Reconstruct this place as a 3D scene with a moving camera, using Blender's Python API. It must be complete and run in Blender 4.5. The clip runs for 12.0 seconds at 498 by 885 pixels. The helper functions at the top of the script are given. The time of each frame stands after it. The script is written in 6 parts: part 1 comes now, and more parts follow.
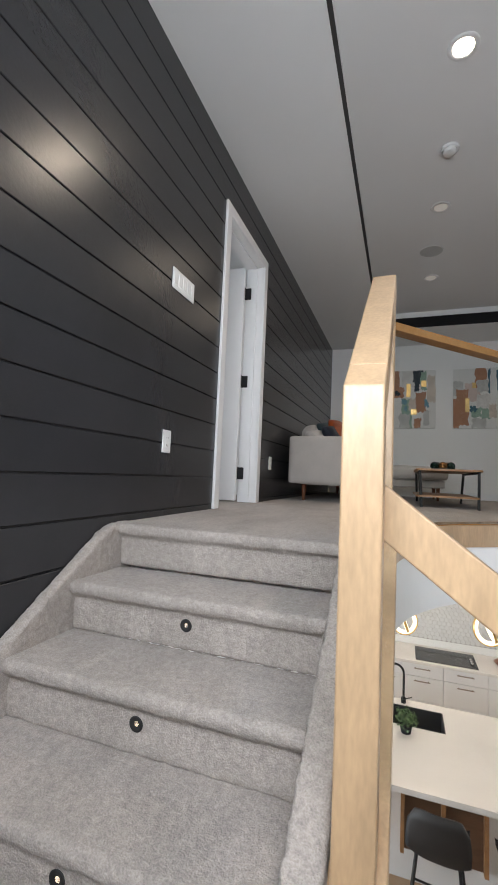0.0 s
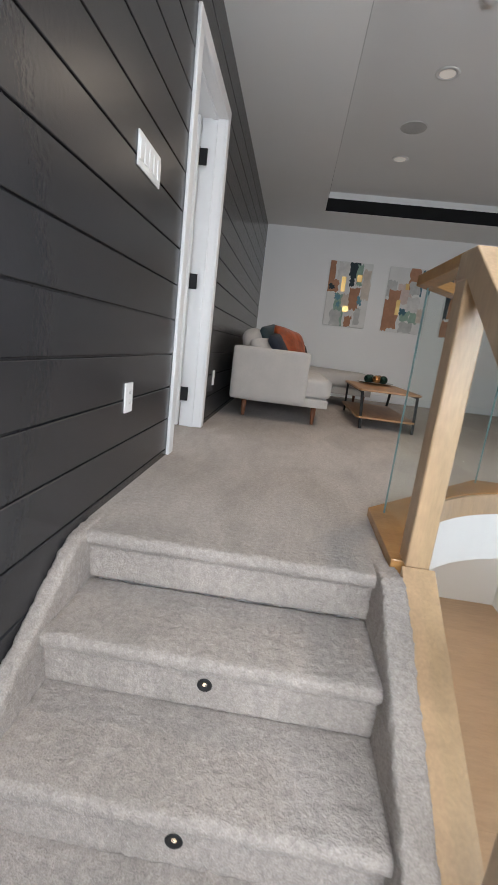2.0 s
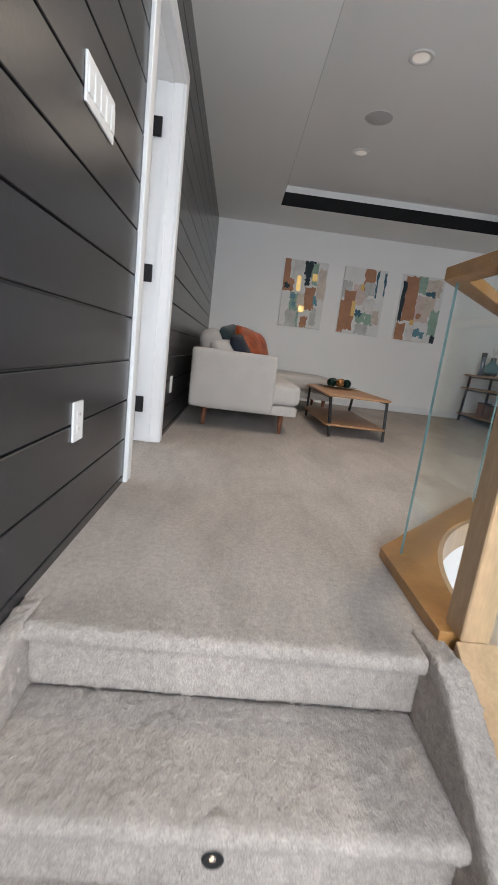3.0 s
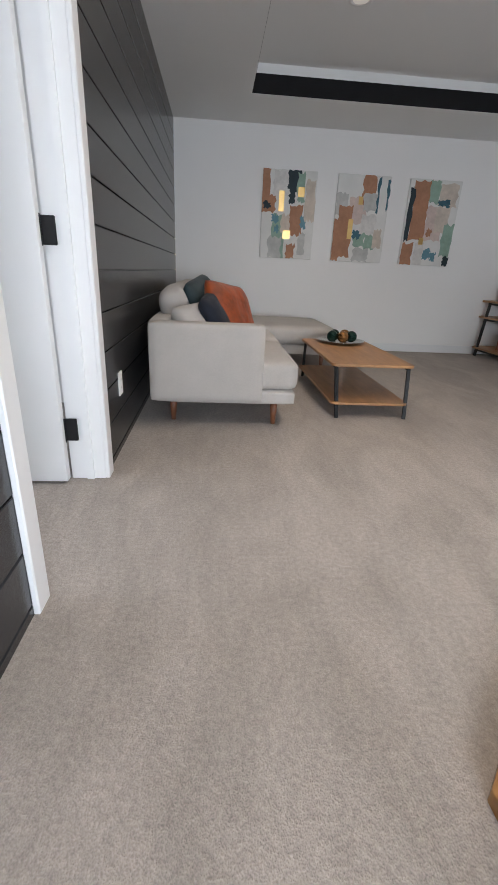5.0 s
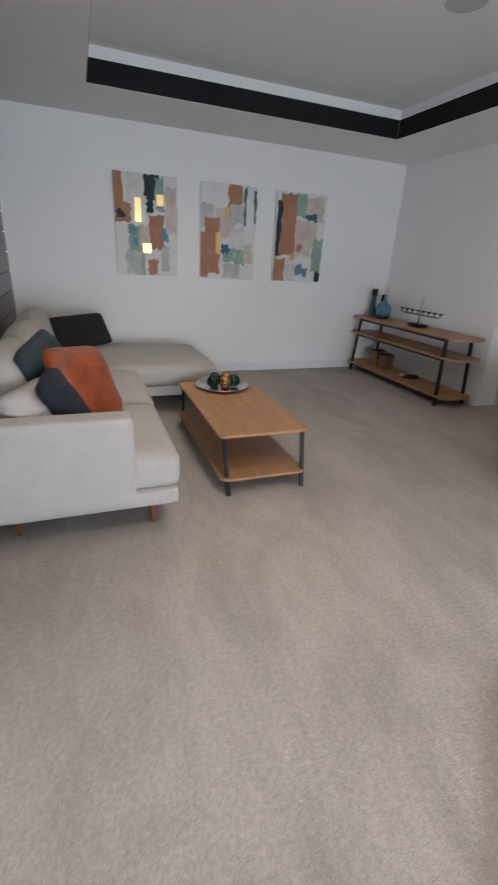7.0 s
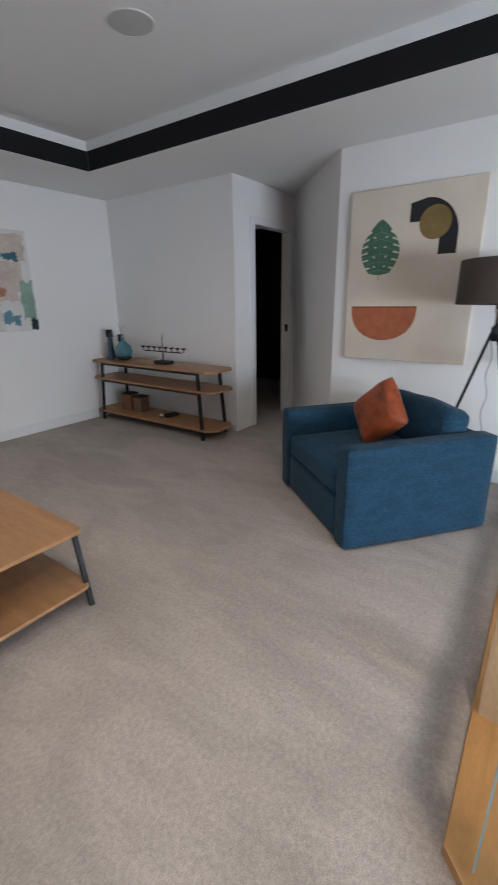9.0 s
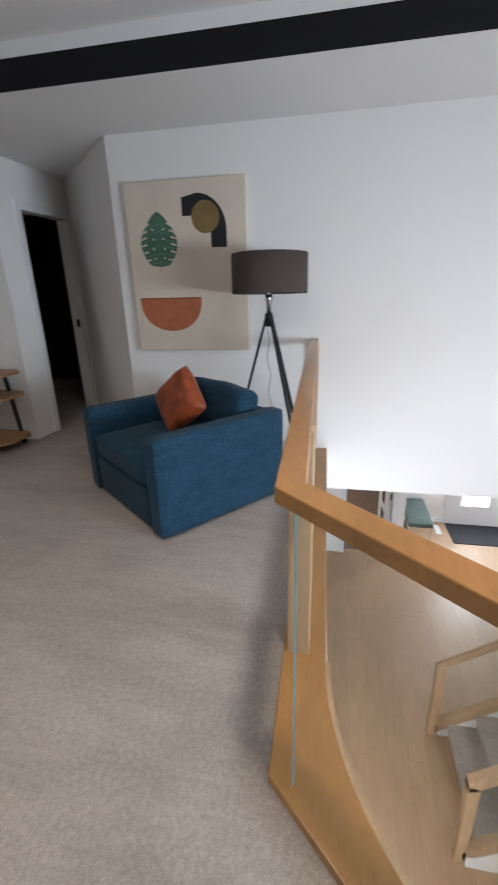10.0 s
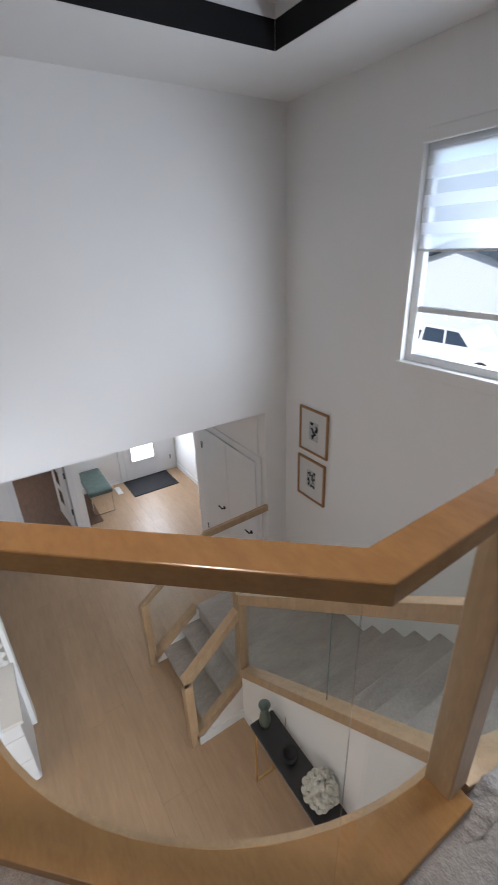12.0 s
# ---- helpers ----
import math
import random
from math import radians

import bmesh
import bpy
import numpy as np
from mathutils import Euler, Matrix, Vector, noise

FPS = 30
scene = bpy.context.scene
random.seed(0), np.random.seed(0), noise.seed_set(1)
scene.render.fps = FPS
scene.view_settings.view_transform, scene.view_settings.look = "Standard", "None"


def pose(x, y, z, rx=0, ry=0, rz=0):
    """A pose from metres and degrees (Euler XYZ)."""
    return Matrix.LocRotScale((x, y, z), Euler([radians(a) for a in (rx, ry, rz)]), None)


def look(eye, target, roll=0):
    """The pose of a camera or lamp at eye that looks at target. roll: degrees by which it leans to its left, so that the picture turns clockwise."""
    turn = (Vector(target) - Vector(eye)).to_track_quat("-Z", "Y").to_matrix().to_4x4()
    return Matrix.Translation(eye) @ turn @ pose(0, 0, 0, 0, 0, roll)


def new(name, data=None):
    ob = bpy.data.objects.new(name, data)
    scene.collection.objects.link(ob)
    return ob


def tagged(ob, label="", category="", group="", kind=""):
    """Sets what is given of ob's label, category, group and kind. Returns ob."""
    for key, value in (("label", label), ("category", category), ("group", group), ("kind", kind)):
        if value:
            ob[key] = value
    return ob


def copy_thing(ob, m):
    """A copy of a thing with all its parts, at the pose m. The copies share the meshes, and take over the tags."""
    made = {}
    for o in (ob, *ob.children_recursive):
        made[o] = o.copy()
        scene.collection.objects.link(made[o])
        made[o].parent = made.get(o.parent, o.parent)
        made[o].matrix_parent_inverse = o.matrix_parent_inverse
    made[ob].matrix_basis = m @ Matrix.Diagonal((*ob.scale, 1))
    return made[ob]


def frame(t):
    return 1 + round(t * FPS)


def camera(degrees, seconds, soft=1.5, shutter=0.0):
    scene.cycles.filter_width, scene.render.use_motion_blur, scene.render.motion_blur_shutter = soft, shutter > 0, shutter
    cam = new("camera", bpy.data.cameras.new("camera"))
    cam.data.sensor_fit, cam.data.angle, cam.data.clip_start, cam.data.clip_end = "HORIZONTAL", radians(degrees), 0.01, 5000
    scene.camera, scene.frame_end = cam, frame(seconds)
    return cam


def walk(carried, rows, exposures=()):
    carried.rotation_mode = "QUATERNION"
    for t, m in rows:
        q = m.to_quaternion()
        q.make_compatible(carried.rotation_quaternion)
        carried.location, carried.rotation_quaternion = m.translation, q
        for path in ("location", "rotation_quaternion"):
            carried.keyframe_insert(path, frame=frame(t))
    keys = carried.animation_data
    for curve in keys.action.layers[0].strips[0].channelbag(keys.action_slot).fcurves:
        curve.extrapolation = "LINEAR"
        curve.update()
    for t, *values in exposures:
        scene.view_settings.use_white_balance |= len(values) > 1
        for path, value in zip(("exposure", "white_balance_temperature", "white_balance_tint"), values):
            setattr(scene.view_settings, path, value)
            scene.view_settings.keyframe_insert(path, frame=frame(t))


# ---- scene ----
cam = camera(60.2, 12.0, soft=1.1, shutter=0.3)
PATH = [
    (0, (0.067, 0.421, 0.23), (-0.606, 2.298, 0.38), 2.5),
    (0.5, (-0.095, 0.462, 0.337), (-0.593, 2.398, 0.328), 2.9),
    (1, (-0.219, 0.486, 0.457), (-0.399, 2.473, 0.323), 5.0),
    (1.5, (-0.355, 0.612, 0.513), (-0.403, 2.6, 0.3), 6.4),
    (2, (-0.468, 0.731, 0.639), (-0.615, 2.677, 0.199), 6.7),
    (2.5, (-0.605, 0.872, 0.646), (-0.675, 2.823, 0.214), 6.2),
    (3, (-0.645, 1.105, 0.644), (-0.539, 3.059, 0.231), 7.0),
    (3.2, (-0.657, 1.216, 0.648), (-0.524, 3.17, 0.244), 7.4),
    (4.8, (-0.601, 1.977, 0.925), (-0.431, 3.822, 0.174), 1.7),
    (5, (-0.6, 2.011, 0.917), (-0.435, 3.862, 0.175), 2.8),
    (5.5, (-0.598, 2.179, 1.007), (-0.448, 4.026, 0.255), 2.8),
    (6, (-0.585, 2.295, 1.105), (-0.244, 4.092, 0.296), 3.6),
    (6.5, (-0.532, 2.549, 1.177), (-0.121, 4.33, 0.365), 1.8),
    (7, (-0.484, 2.682, 1.304), (0.196, 4.39, 0.516), 3.5),
    (7.2, (-0.472, 2.743, 1.329), (0.376, 4.404, 0.607), 4.7),
    (8.8, (-0.228, 3.199, 1.366), (1.22, 4.426, 0.732), -0.2),
    (9, (-0.198, 3.194, 1.352), (1.339, 4.305, 0.718), -0.8),
    (9.5, (-0.179, 3.161, 1.358), (1.546, 3.93, 0.7), -1.7),
    (10, (-0.165, 3.083, 1.342), (1.678, 3.46, 0.664), -1.6),
    (10.5, (-0.162, 2.995, 1.333), (1.706, 2.957, 0.618), -1.6),
    (11, (-0.189, 2.914, 1.323), (1.617, 2.515, 0.562), -1.6),
    (11.5, (-0.242, 2.832, 1.323), (1.443, 2.126, 0.51), -1.6),
    (12, (-0.297, 2.787, 1.324), (1.243, 1.82, 0.492), -2.1),
]
EXPOSURES = [(0, 0.13, 6300, 11), (2.5, 0.5, 6300, 11), (6.5, 0.78, 6000, 11), (9, 0.84, 5900, 11), (10.5, 0.48, 6050, 11), (12, 0.08, 5900, 11)]
walk(cam, [(t, look(eye, target, roll)) for t, eye, target, roll in PATH], EXPOSURES)

# ---- world, sun and large lights ----
world = bpy.data.worlds.new("world")
scene.world = world
world.use_nodes = True
sky = world.node_tree.nodes.new("ShaderNodeTexSky")
sky.sky_type, sky.sun_disc = "NISHITA", False
sky.sun_elevation, sky.sun_rotation = radians(40), radians(-25)
world.node_tree.links.new(sky.outputs[0], world.node_tree.nodes["Background"].inputs[0])
world.node_tree.nodes["Background"].inputs[1].default_value = 0.15


def lamp(kind, name, m, energy, color=(1, 1, 1), **more):
    data = bpy.data.lights.new(name, kind)
    data.energy, data.color = energy, color
    ob = new(name, data)
    ob.matrix_world = m
    if "angle" in more:
        data.angle = more["angle"]
    if "size" in more:
        data.shape, data.size, data.size_y = "RECTANGLE", more["size"], more["size_y"]
    if "spot" in more:
        data.spot_size, data.spot_blend, data.shadow_soft_size = more["spot"], 1.0, 0.05
    if "soft" in more:
        data.shadow_soft_size = more["soft"]
    return ob


lamp("SUN", "sun", look((0, 0, 10), (0.42, -0.9, 9.17)), 4.6, (1, 0.95, 0.88), angle=radians(0.6))
lamp("AREA", "window_daylight", look((0.25, -0.27, 0.90), (0.85, 3.2, -0.6)), 96, (0.9, 0.95, 1.0), size=1.9, size_y=0.74)
lamp("AREA", "blind_daylight", look((0.56, -0.14, 1.58), (0.56, 2, 1.2)), 5, (0.86, 0.93, 1.0), size=2.45, size_y=0.58)
# Lamp in an unseen west opening, added to light the main floor.
lamp("AREA", "living_daylight", look((-6.3, 1.8, -1.8), (0, 2.4, -1.1)), 320, (0.9, 0.95, 1.0), size=3.0, size_y=2.0)
lamp("AREA", "entry_daylight", look((7.67, 0.39, -1.9), (5, 0.6, -2.6)), 46, (0.93, 0.96, 1.0), size=0.44, size_y=1.4)
lamp("AREA", "bedroom_daylight", look((-3.9, 3.4, 1.4), (-1.1, 3.4, 0.4)), 19, (0.85, 0.93, 1.0), size=1.4, size_y=1.3)

# Fill lamp added to brighten the windowless room off the hall.
lamp("AREA", "den_fill", look((9.1, 3.6, -1.7), (6.6, 2.4, -3.0)), 30, (1, 0.93, 0.84), size=1.2, size_y=1.2)

# ---- materials ----


def mat(name, color, rough=0.6, metal=0.0, var=0.12, scale=8.0, bump=0.0, bscale=200.0, stretch=(1, 1, 1), spec=0.5, sheen=0.0, island=0.0, coat=0.0, fine=0.0, fscale=90.0, objr=0.0, dark=None, patches=0.0):
    m = bpy.data.materials.new(name)
    m.use_nodes = True
    t = m.node_tree
    n, l = t.nodes, t.links
    b = n["Principled BSDF"]
    co = n.new("ShaderNodeTexCoord")
    mp = n.new("ShaderNodeMapping")
    mp.inputs["Scale"].default_value = stretch
    l.new(co.outputs["Object"], mp.inputs["Vector"])
    tx = n.new("ShaderNodeTexNoise")
    tx.inputs["Scale"].default_value, tx.inputs["Detail"].default_value, tx.inputs["Roughness"].default_value = scale, 6, 0.6
    l.new(mp.outputs[0], tx.inputs["Vector"])
    ramp = n.new("ShaderNodeValToRGB")
    e = ramp.color_ramp.elements
    lo = dark if dark else [c * (1 - var) for c in color]
    e[0].position, e[1].position = 0.3, 0.7
    e[0].color = (*lo, 1)
    e[1].color = (*[min(1, c * (1 + var)) for c in color], 1)
    l.new(tx.outputs["Fac"], ramp.inputs[0])
    out = ramp.outputs[0]
    if fine:
        tf = n.new("ShaderNodeTexNoise")
        tf.inputs["Scale"].default_value, tf.inputs["Detail"].default_value = fscale, 4
        l.new(mp.outputs[0], tf.inputs["Vector"])
        mr = n.new("ShaderNodeMapRange")
        mr.inputs[1].default_value, mr.inputs[2].default_value = 0.3, 0.7
        mr.inputs[3].default_value, mr.inputs[4].default_value = 1 - fine, 1 + fine
        l.new(tf.outputs["Fac"], mr.inputs[0])
        hv = n.new("ShaderNodeHueSaturation")
        l.new(mr.outputs[0], hv.inputs["Value"])
        l.new(out, hv.inputs["Color"])
        out = hv.outputs[0]
    if patches:
        tp = n.new("ShaderNodeTexNoise")
        tp.inputs["Scale"].default_value, tp.inputs["Detail"].default_value = 1.7, 3
        l.new(mp.outputs[0], tp.inputs["Vector"])
        mr = n.new("ShaderNodeMapRange")
        mr.inputs[1].default_value, mr.inputs[2].default_value = 0.38, 0.62
        mr.inputs[3].default_value, mr.inputs[4].default_value = 1 - patches, 1 + patches
        l.new(tp.outputs["Fac"], mr.inputs[0])
        hv = n.new("ShaderNodeHueSaturation")
        l.new(mr.outputs[0], hv.inputs["Value"])
        l.new(out, hv.inputs["Color"])
        out = hv.outputs[0]
    if objr or island:
        mr = n.new("ShaderNodeMapRange")
        k = objr or island
        mr.inputs[3].default_value, mr.inputs[4].default_value = 1 - k, 1 + k
        src = n.new("ShaderNodeObjectInfo").outputs["Random"] if objr else n.new("ShaderNodeNewGeometry").outputs["Random Per Island"]
        l.new(src, mr.inputs[0])
        hv = n.new("ShaderNodeHueSaturation")
        l.new(mr.outputs[0], hv.inputs["Value"])
        l.new(out, hv.inputs["Color"])
        out = hv.outputs[0]
    l.new(out, b.inputs["Base Color"])
    b.inputs["Roughness"].default_value, b.inputs["Metallic"].default_value = rough, metal
    b.inputs["Specular IOR Level"].default_value = spec
    b.inputs["Coat Weight"].default_value = coat
    if sheen:
        b.inputs["Sheen Weight"].default_value, b.inputs["Sheen Roughness"].default_value = sheen, 0.4
    if bump:
        tb = n.new("ShaderNodeTexNoise")
        tb.inputs["Scale"].default_value, tb.inputs["Detail"].default_value = bscale, 3
        l.new(mp.outputs[0], tb.inputs["Vector"])
        bp = n.new("ShaderNodeBump")
        bp.inputs["Strength"].default_value, bp.inputs["Distance"].default_value = bump, 0.01
        l.new(tb.outputs["Fac"], bp.inputs["Height"])
        l.new(bp.outputs[0], b.inputs["Normal"])
    return m


def glow(name, color, strength):
    m = bpy.data.materials.new(name)
    m.use_nodes = True
    b = m.node_tree.nodes["Principled BSDF"]
    b.inputs["Base Color"].default_value = (*color, 1)
    b.inputs["Emission Color"].default_value, b.inputs["Emission Strength"].default_value = (*color, 1), strength
    return m


def glass(name, tint=(0.98, 0.995, 0.99)):
    m = bpy.data.materials.new(name)
    m.use_nodes = True
    t = m.node_tree
    n, l = t.nodes, t.links
    tr, gl, mix, fr = n.new("ShaderNodeBsdfTransparent"), n.new("ShaderNodeBsdfGlossy"), n.new("ShaderNodeMixShader"), n.new("ShaderNodeLayerWeight")
    tr.inputs[0].default_value, gl.inputs["Roughness"].default_value, fr.inputs[0].default_value = (*tint, 1), 0.0, 0.5
    up, add = n.new("ShaderNodeMath"), n.new("ShaderNodeMath")
    up.operation, up.inputs[1].default_value = "POWER", 5.0
    add.operation, add.inputs[1].default_value, add.inputs[2].default_value = "MULTIPLY_ADD", 0.22, 0.009
    l.new(fr.outputs["Facing"], up.inputs[0])
    l.new(up.outputs[0], add.inputs[0])
    l.new(add.outputs[0], mix.inputs[0])
    l.new(tr.outputs[0], mix.inputs[1])
    l.new(gl.outputs[0], mix.inputs[2])
    l.new(mix.outputs[0], n["Material Output"].inputs[0])
    return m



def plush(name, color):
    """Cut-pile carpet: tufts, brushed lighter and darker sweeps, a nubby relief."""
    m = bpy.data.materials.new(name)
    m.use_nodes = True
    t = m.node_tree
    n, l = t.nodes, t.links
    b = n["Principled BSDF"]
    co = n.new("ShaderNodeTexCoord")

    def field(scale, detail, rough=0.6, stretch=(1, 1, 1), turn=0.0, bend=0.0):
        mp = n.new("ShaderNodeMapping")
        mp.inputs["Scale"].default_value, mp.inputs["Rotation"].default_value = stretch, (0, 0, turn)
        l.new(co.outputs["Object"], mp.inputs["Vector"])
        tx = n.new("ShaderNodeTexNoise")
        for key, value in (("Scale", scale), ("Detail", detail), ("Roughness", rough), ("Distortion", bend)):
            tx.inputs[key].default_value = value
        l.new(mp.outputs[0], tx.inputs["Vector"])
        return tx.outputs["Fac"]

    def spread(src, lo, hi, a=0.34, z=0.66):
        mr = n.new("ShaderNodeMapRange")
        for k, value in enumerate((a, z, lo, hi)):
            mr.inputs[k + 1].default_value = value
        l.new(src, mr.inputs[0])
        return mr.outputs[0]

    def times(a, c):
        q = n.new("ShaderNodeMath")
        q.operation = "MULTIPLY"
        l.new(a, q.inputs[0]), l.new(c, q.inputs[1])
        return q.outputs[0]

    tuft, pile = field(62, 3, 0.65), field(240, 2)
    sweep = field(1.5, 5, 0.62, (1.5, 0.7, 1.0), 0.35, 0.8)
    brush = field(7.0, 4, 0.6, (2.6, 0.7, 1.0), 0.25, 0.5)
    k = times(times(spread(sweep, 0.91, 1.08, 0.4, 0.6), spread(brush, 0.95, 1.05)), times(spread(tuft, 0.87, 1.11), spread(pile, 0.84, 1.15)))
    hv = n.new("ShaderNodeHueSaturation")
    hv.inputs["Color"].default_value = (*color, 1)
    l.new(k, hv.inputs["Value"])
    l.new(hv.outputs[0], b.inputs["Base Color"])
    b.inputs["Roughness"].default_value, b.inputs["Specular IOR Level"].default_value = 1.0, 0.03
    b.inputs["Sheen Weight"].default_value, b.inputs["Sheen Roughness"].default_value = 0.12, 0.5
    low = n.new("ShaderNodeBump")
    low.inputs["Strength"].default_value, low.inputs["Distance"].default_value = 0.5, 0.012
    l.new(tuft, low.inputs["Height"])
    top = n.new("ShaderNodeBump")
    top.inputs["Strength"].default_value, top.inputs["Distance"].default_value = 0.6, 0.006
    l.new(pile, top.inputs["Height"]), l.new(low.outputs[0], top.inputs["Normal"])
    l.new(top.outputs[0], b.inputs["Normal"])
    return m


M = {}
M["carpet"] = plush("carpet", (0.41, 0.362, 0.322))
M["white"] = mat("white_paint", (0.855, 0.84, 0.82), 0.75, var=0.012, scale=1.2, bump=0.05, bscale=260, spec=0.3)
M["ceiling"] = mat("ceiling_paint", (0.82, 0.82, 0.81), 0.85, var=0.012, scale=1.0, bump=0.05, bscale=260, spec=0.2)
M["trim"] = mat("trim_paint", (0.8, 0.8, 0.8), 0.4, var=0.015, scale=3)
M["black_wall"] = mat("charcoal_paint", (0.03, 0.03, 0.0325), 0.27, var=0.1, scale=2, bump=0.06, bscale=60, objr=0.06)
M["band"] = mat("black_paint", (0.011, 0.011, 0.012), 0.7, var=0.1, scale=4, spec=0.2)
M["maple"] = mat("maple_wood", (0.44, 0.295, 0.168), 0.36, var=0.13, scale=5, stretch=(3, 3, 0.6), fine=0.07, fscale=40, objr=0.06, bump=0.03, bscale=60)
# Same maple; the warm light's deeper orange is put into its colour.
M["maple_warm_lit"] = mat("maple_wood_warm_lit", (0.37, 0.188, 0.062), 0.24, var=0.13, scale=4, stretch=(1, 2.5, 3), fine=0.07, fscale=40, objr=0.05, bump=0.03, bscale=60)
M["oak"] = mat("oak_veneer", (0.37, 0.195, 0.085), 0.42, var=0.18, scale=4, stretch=(6, 0.8, 6), fine=0.1, fscale=30, bump=0.04, bscale=60)
M["plank"] = mat("plank_oak", (0.43, 0.285, 0.17), 0.42, var=0.1, scale=3, stretch=(1, 8, 1), fine=0.06, fscale=20, objr=0.045)
M["black_metal"] = mat("black_metal", (0.013, 0.013, 0.014), 0.5, 0.0, var=0.15, scale=20, spec=0.3)
M["chrome"] = mat("brushed_steel", (0.6, 0.6, 0.6), 0.25, 1.0, var=0.05)
M["brass"] = mat("brass", (0.72, 0.5, 0.2), 0.3, 1.0, var=0.08)
M["sofa"] = mat("sofa_linen", (0.47, 0.44, 0.41), 0.95, var=0.05, scale=6, bump=0.35, bscale=420, spec=0.1, fine=0.1, fscale=260, sheen=0.2)
M["walnut"] = mat("walnut_leg", (0.2, 0.075, 0.035), 0.4, var=0.2, scale=6, stretch=(8, 8, 1))
M["blue"] = mat("blue_upholstery", (0.02, 0.055, 0.094), 0.9, var=0.16, scale=9, stretch=(1, 1, 3), bump=0.4, bscale=110, spec=0.1, fine=0.22, fscale=45, sheen=0.1)
M["orange"] = mat("orange_velvet", (0.25, 0.048, 0.009), 0.5, var=0.45, scale=12, bump=0.6, bscale=24, sheen=0.15)
M["navy"] = mat("navy_fabric", (0.008, 0.012, 0.023), 0.85, var=0.2, bump=0.3, bscale=200, sheen=0.05)
M["teal"] = mat("teal_velvet", (0.012, 0.03, 0.037), 0.7, var=0.25, bump=0.3, bscale=30, sheen=0.1)
M["blackcloth"] = mat("black_fabric", (0.013, 0.013, 0.016), 0.9, var=0.2, bump=0.3, bscale=200)
M["shade"] = mat("shade_fabric", (0.068, 0.052, 0.044), 0.9, var=0.08, scale=30, bump=0.2, bscale=500)
M["glass"] = glass("rail_glass")
M["pane"] = glass("window_glass", (0.96, 0.97, 0.97))
M["edge"] = mat("glass_edge", (0.12, 0.2, 0.195), 0.08, var=0.1, coat=0.6)
M["plastic"] = mat("white_plastic", (0.78, 0.78, 0.77), 0.35, var=0.01)
M["slot"] = mat("dark_slot", (0.012, 0.012, 0.012), 0.6)
M["quartz"] = mat("quartz", (0.74, 0.70, 0.66), 0.25, var=0.04, scale=3, fine=0.03)
M["cab"] = mat("cabinet_paint", (0.76, 0.75, 0.74), 0.4, var=0.012)
M["hexwhite"] = mat("hex_tile", (0.72, 0.71, 0.69), 0.25, var=0.03, objr=0.04)
M["grout"] = mat("grout", (0.32, 0.29, 0.26), 0.9, var=0.08, scale=40)
M["darkwood"] = mat("dark_wood", (0.13, 0.07, 0.04), 0.5, var=0.25, scale=5, stretch=(1, 6, 6))
M["mat"] = mat("rubber_mat", (0.014, 0.014, 0.016), 0.8, var=0.3, scale=60, bump=0.5, bscale=90)
M["bulb"] = glow("lamp_lens", (1.0, 0.86, 0.68), 40)
M["step_bulb"] = glow("step_lens", (1.0, 0.82, 0.6), 1.6)
M["dim_bulb"] = glow("dim_lens", (1.0, 0.92, 0.82), 0.12)
M["ringlight"] = glow("ring_light", (1.0, 0.84, 0.62), 2.2)

# ---- building blocks ----


def box(bm, x0, x1, y0, y1, z0, z1, bev=0.0, seg=1):
    vs = [bm.verts.new((x, y, z)) for x in (x0, x1) for y in (y0, y1) for z in (z0, z1)]
    fs = [bm.faces.new([vs[i] for i in q]) for q in ((0, 1, 3, 2), (4, 6, 7, 5), (0, 4, 5, 1), (2, 3, 7, 6), (0, 2, 6, 4), (1, 5, 7, 3))]
    if bev:
        es = list({e for f in fs for e in f.edges})
        bmesh.ops.bevel(bm, geom=es, offset=bev, segments=seg, affect="EDGES", profile=0.5)
    return bm


def prism(bm, pts, z0, z1, axis="z", bev=0.0):
    """A prism over a polygon: pts in the two axes other than axis, in x, y, z order."""
    def at(p, h):
        return {"z": (p[0], p[1], h), "y": (p[0], h, p[1]), "x": (h, p[0], p[1])}[axis]
    lo = [bm.verts.new(at(p, z0)) for p in pts]
    hi = [bm.verts.new(at(p, z1)) for p in pts]
    fs = [bm.faces.new(lo), bm.faces.new(hi[::-1])]
    n = len(pts)
    for i in range(n):
        fs.append(bm.faces.new((lo[i], hi[i], hi[(i + 1) % n], lo[(i + 1) % n])))
    bmesh.ops.recalc_face_normals(bm, faces=fs)
    if bev:
        es = list({e for f in fs for e in f.edges})
        bmesh.ops.bevel(bm, geom=es, offset=bev, segments=2, affect="EDGES", profile=0.5)
    return bm


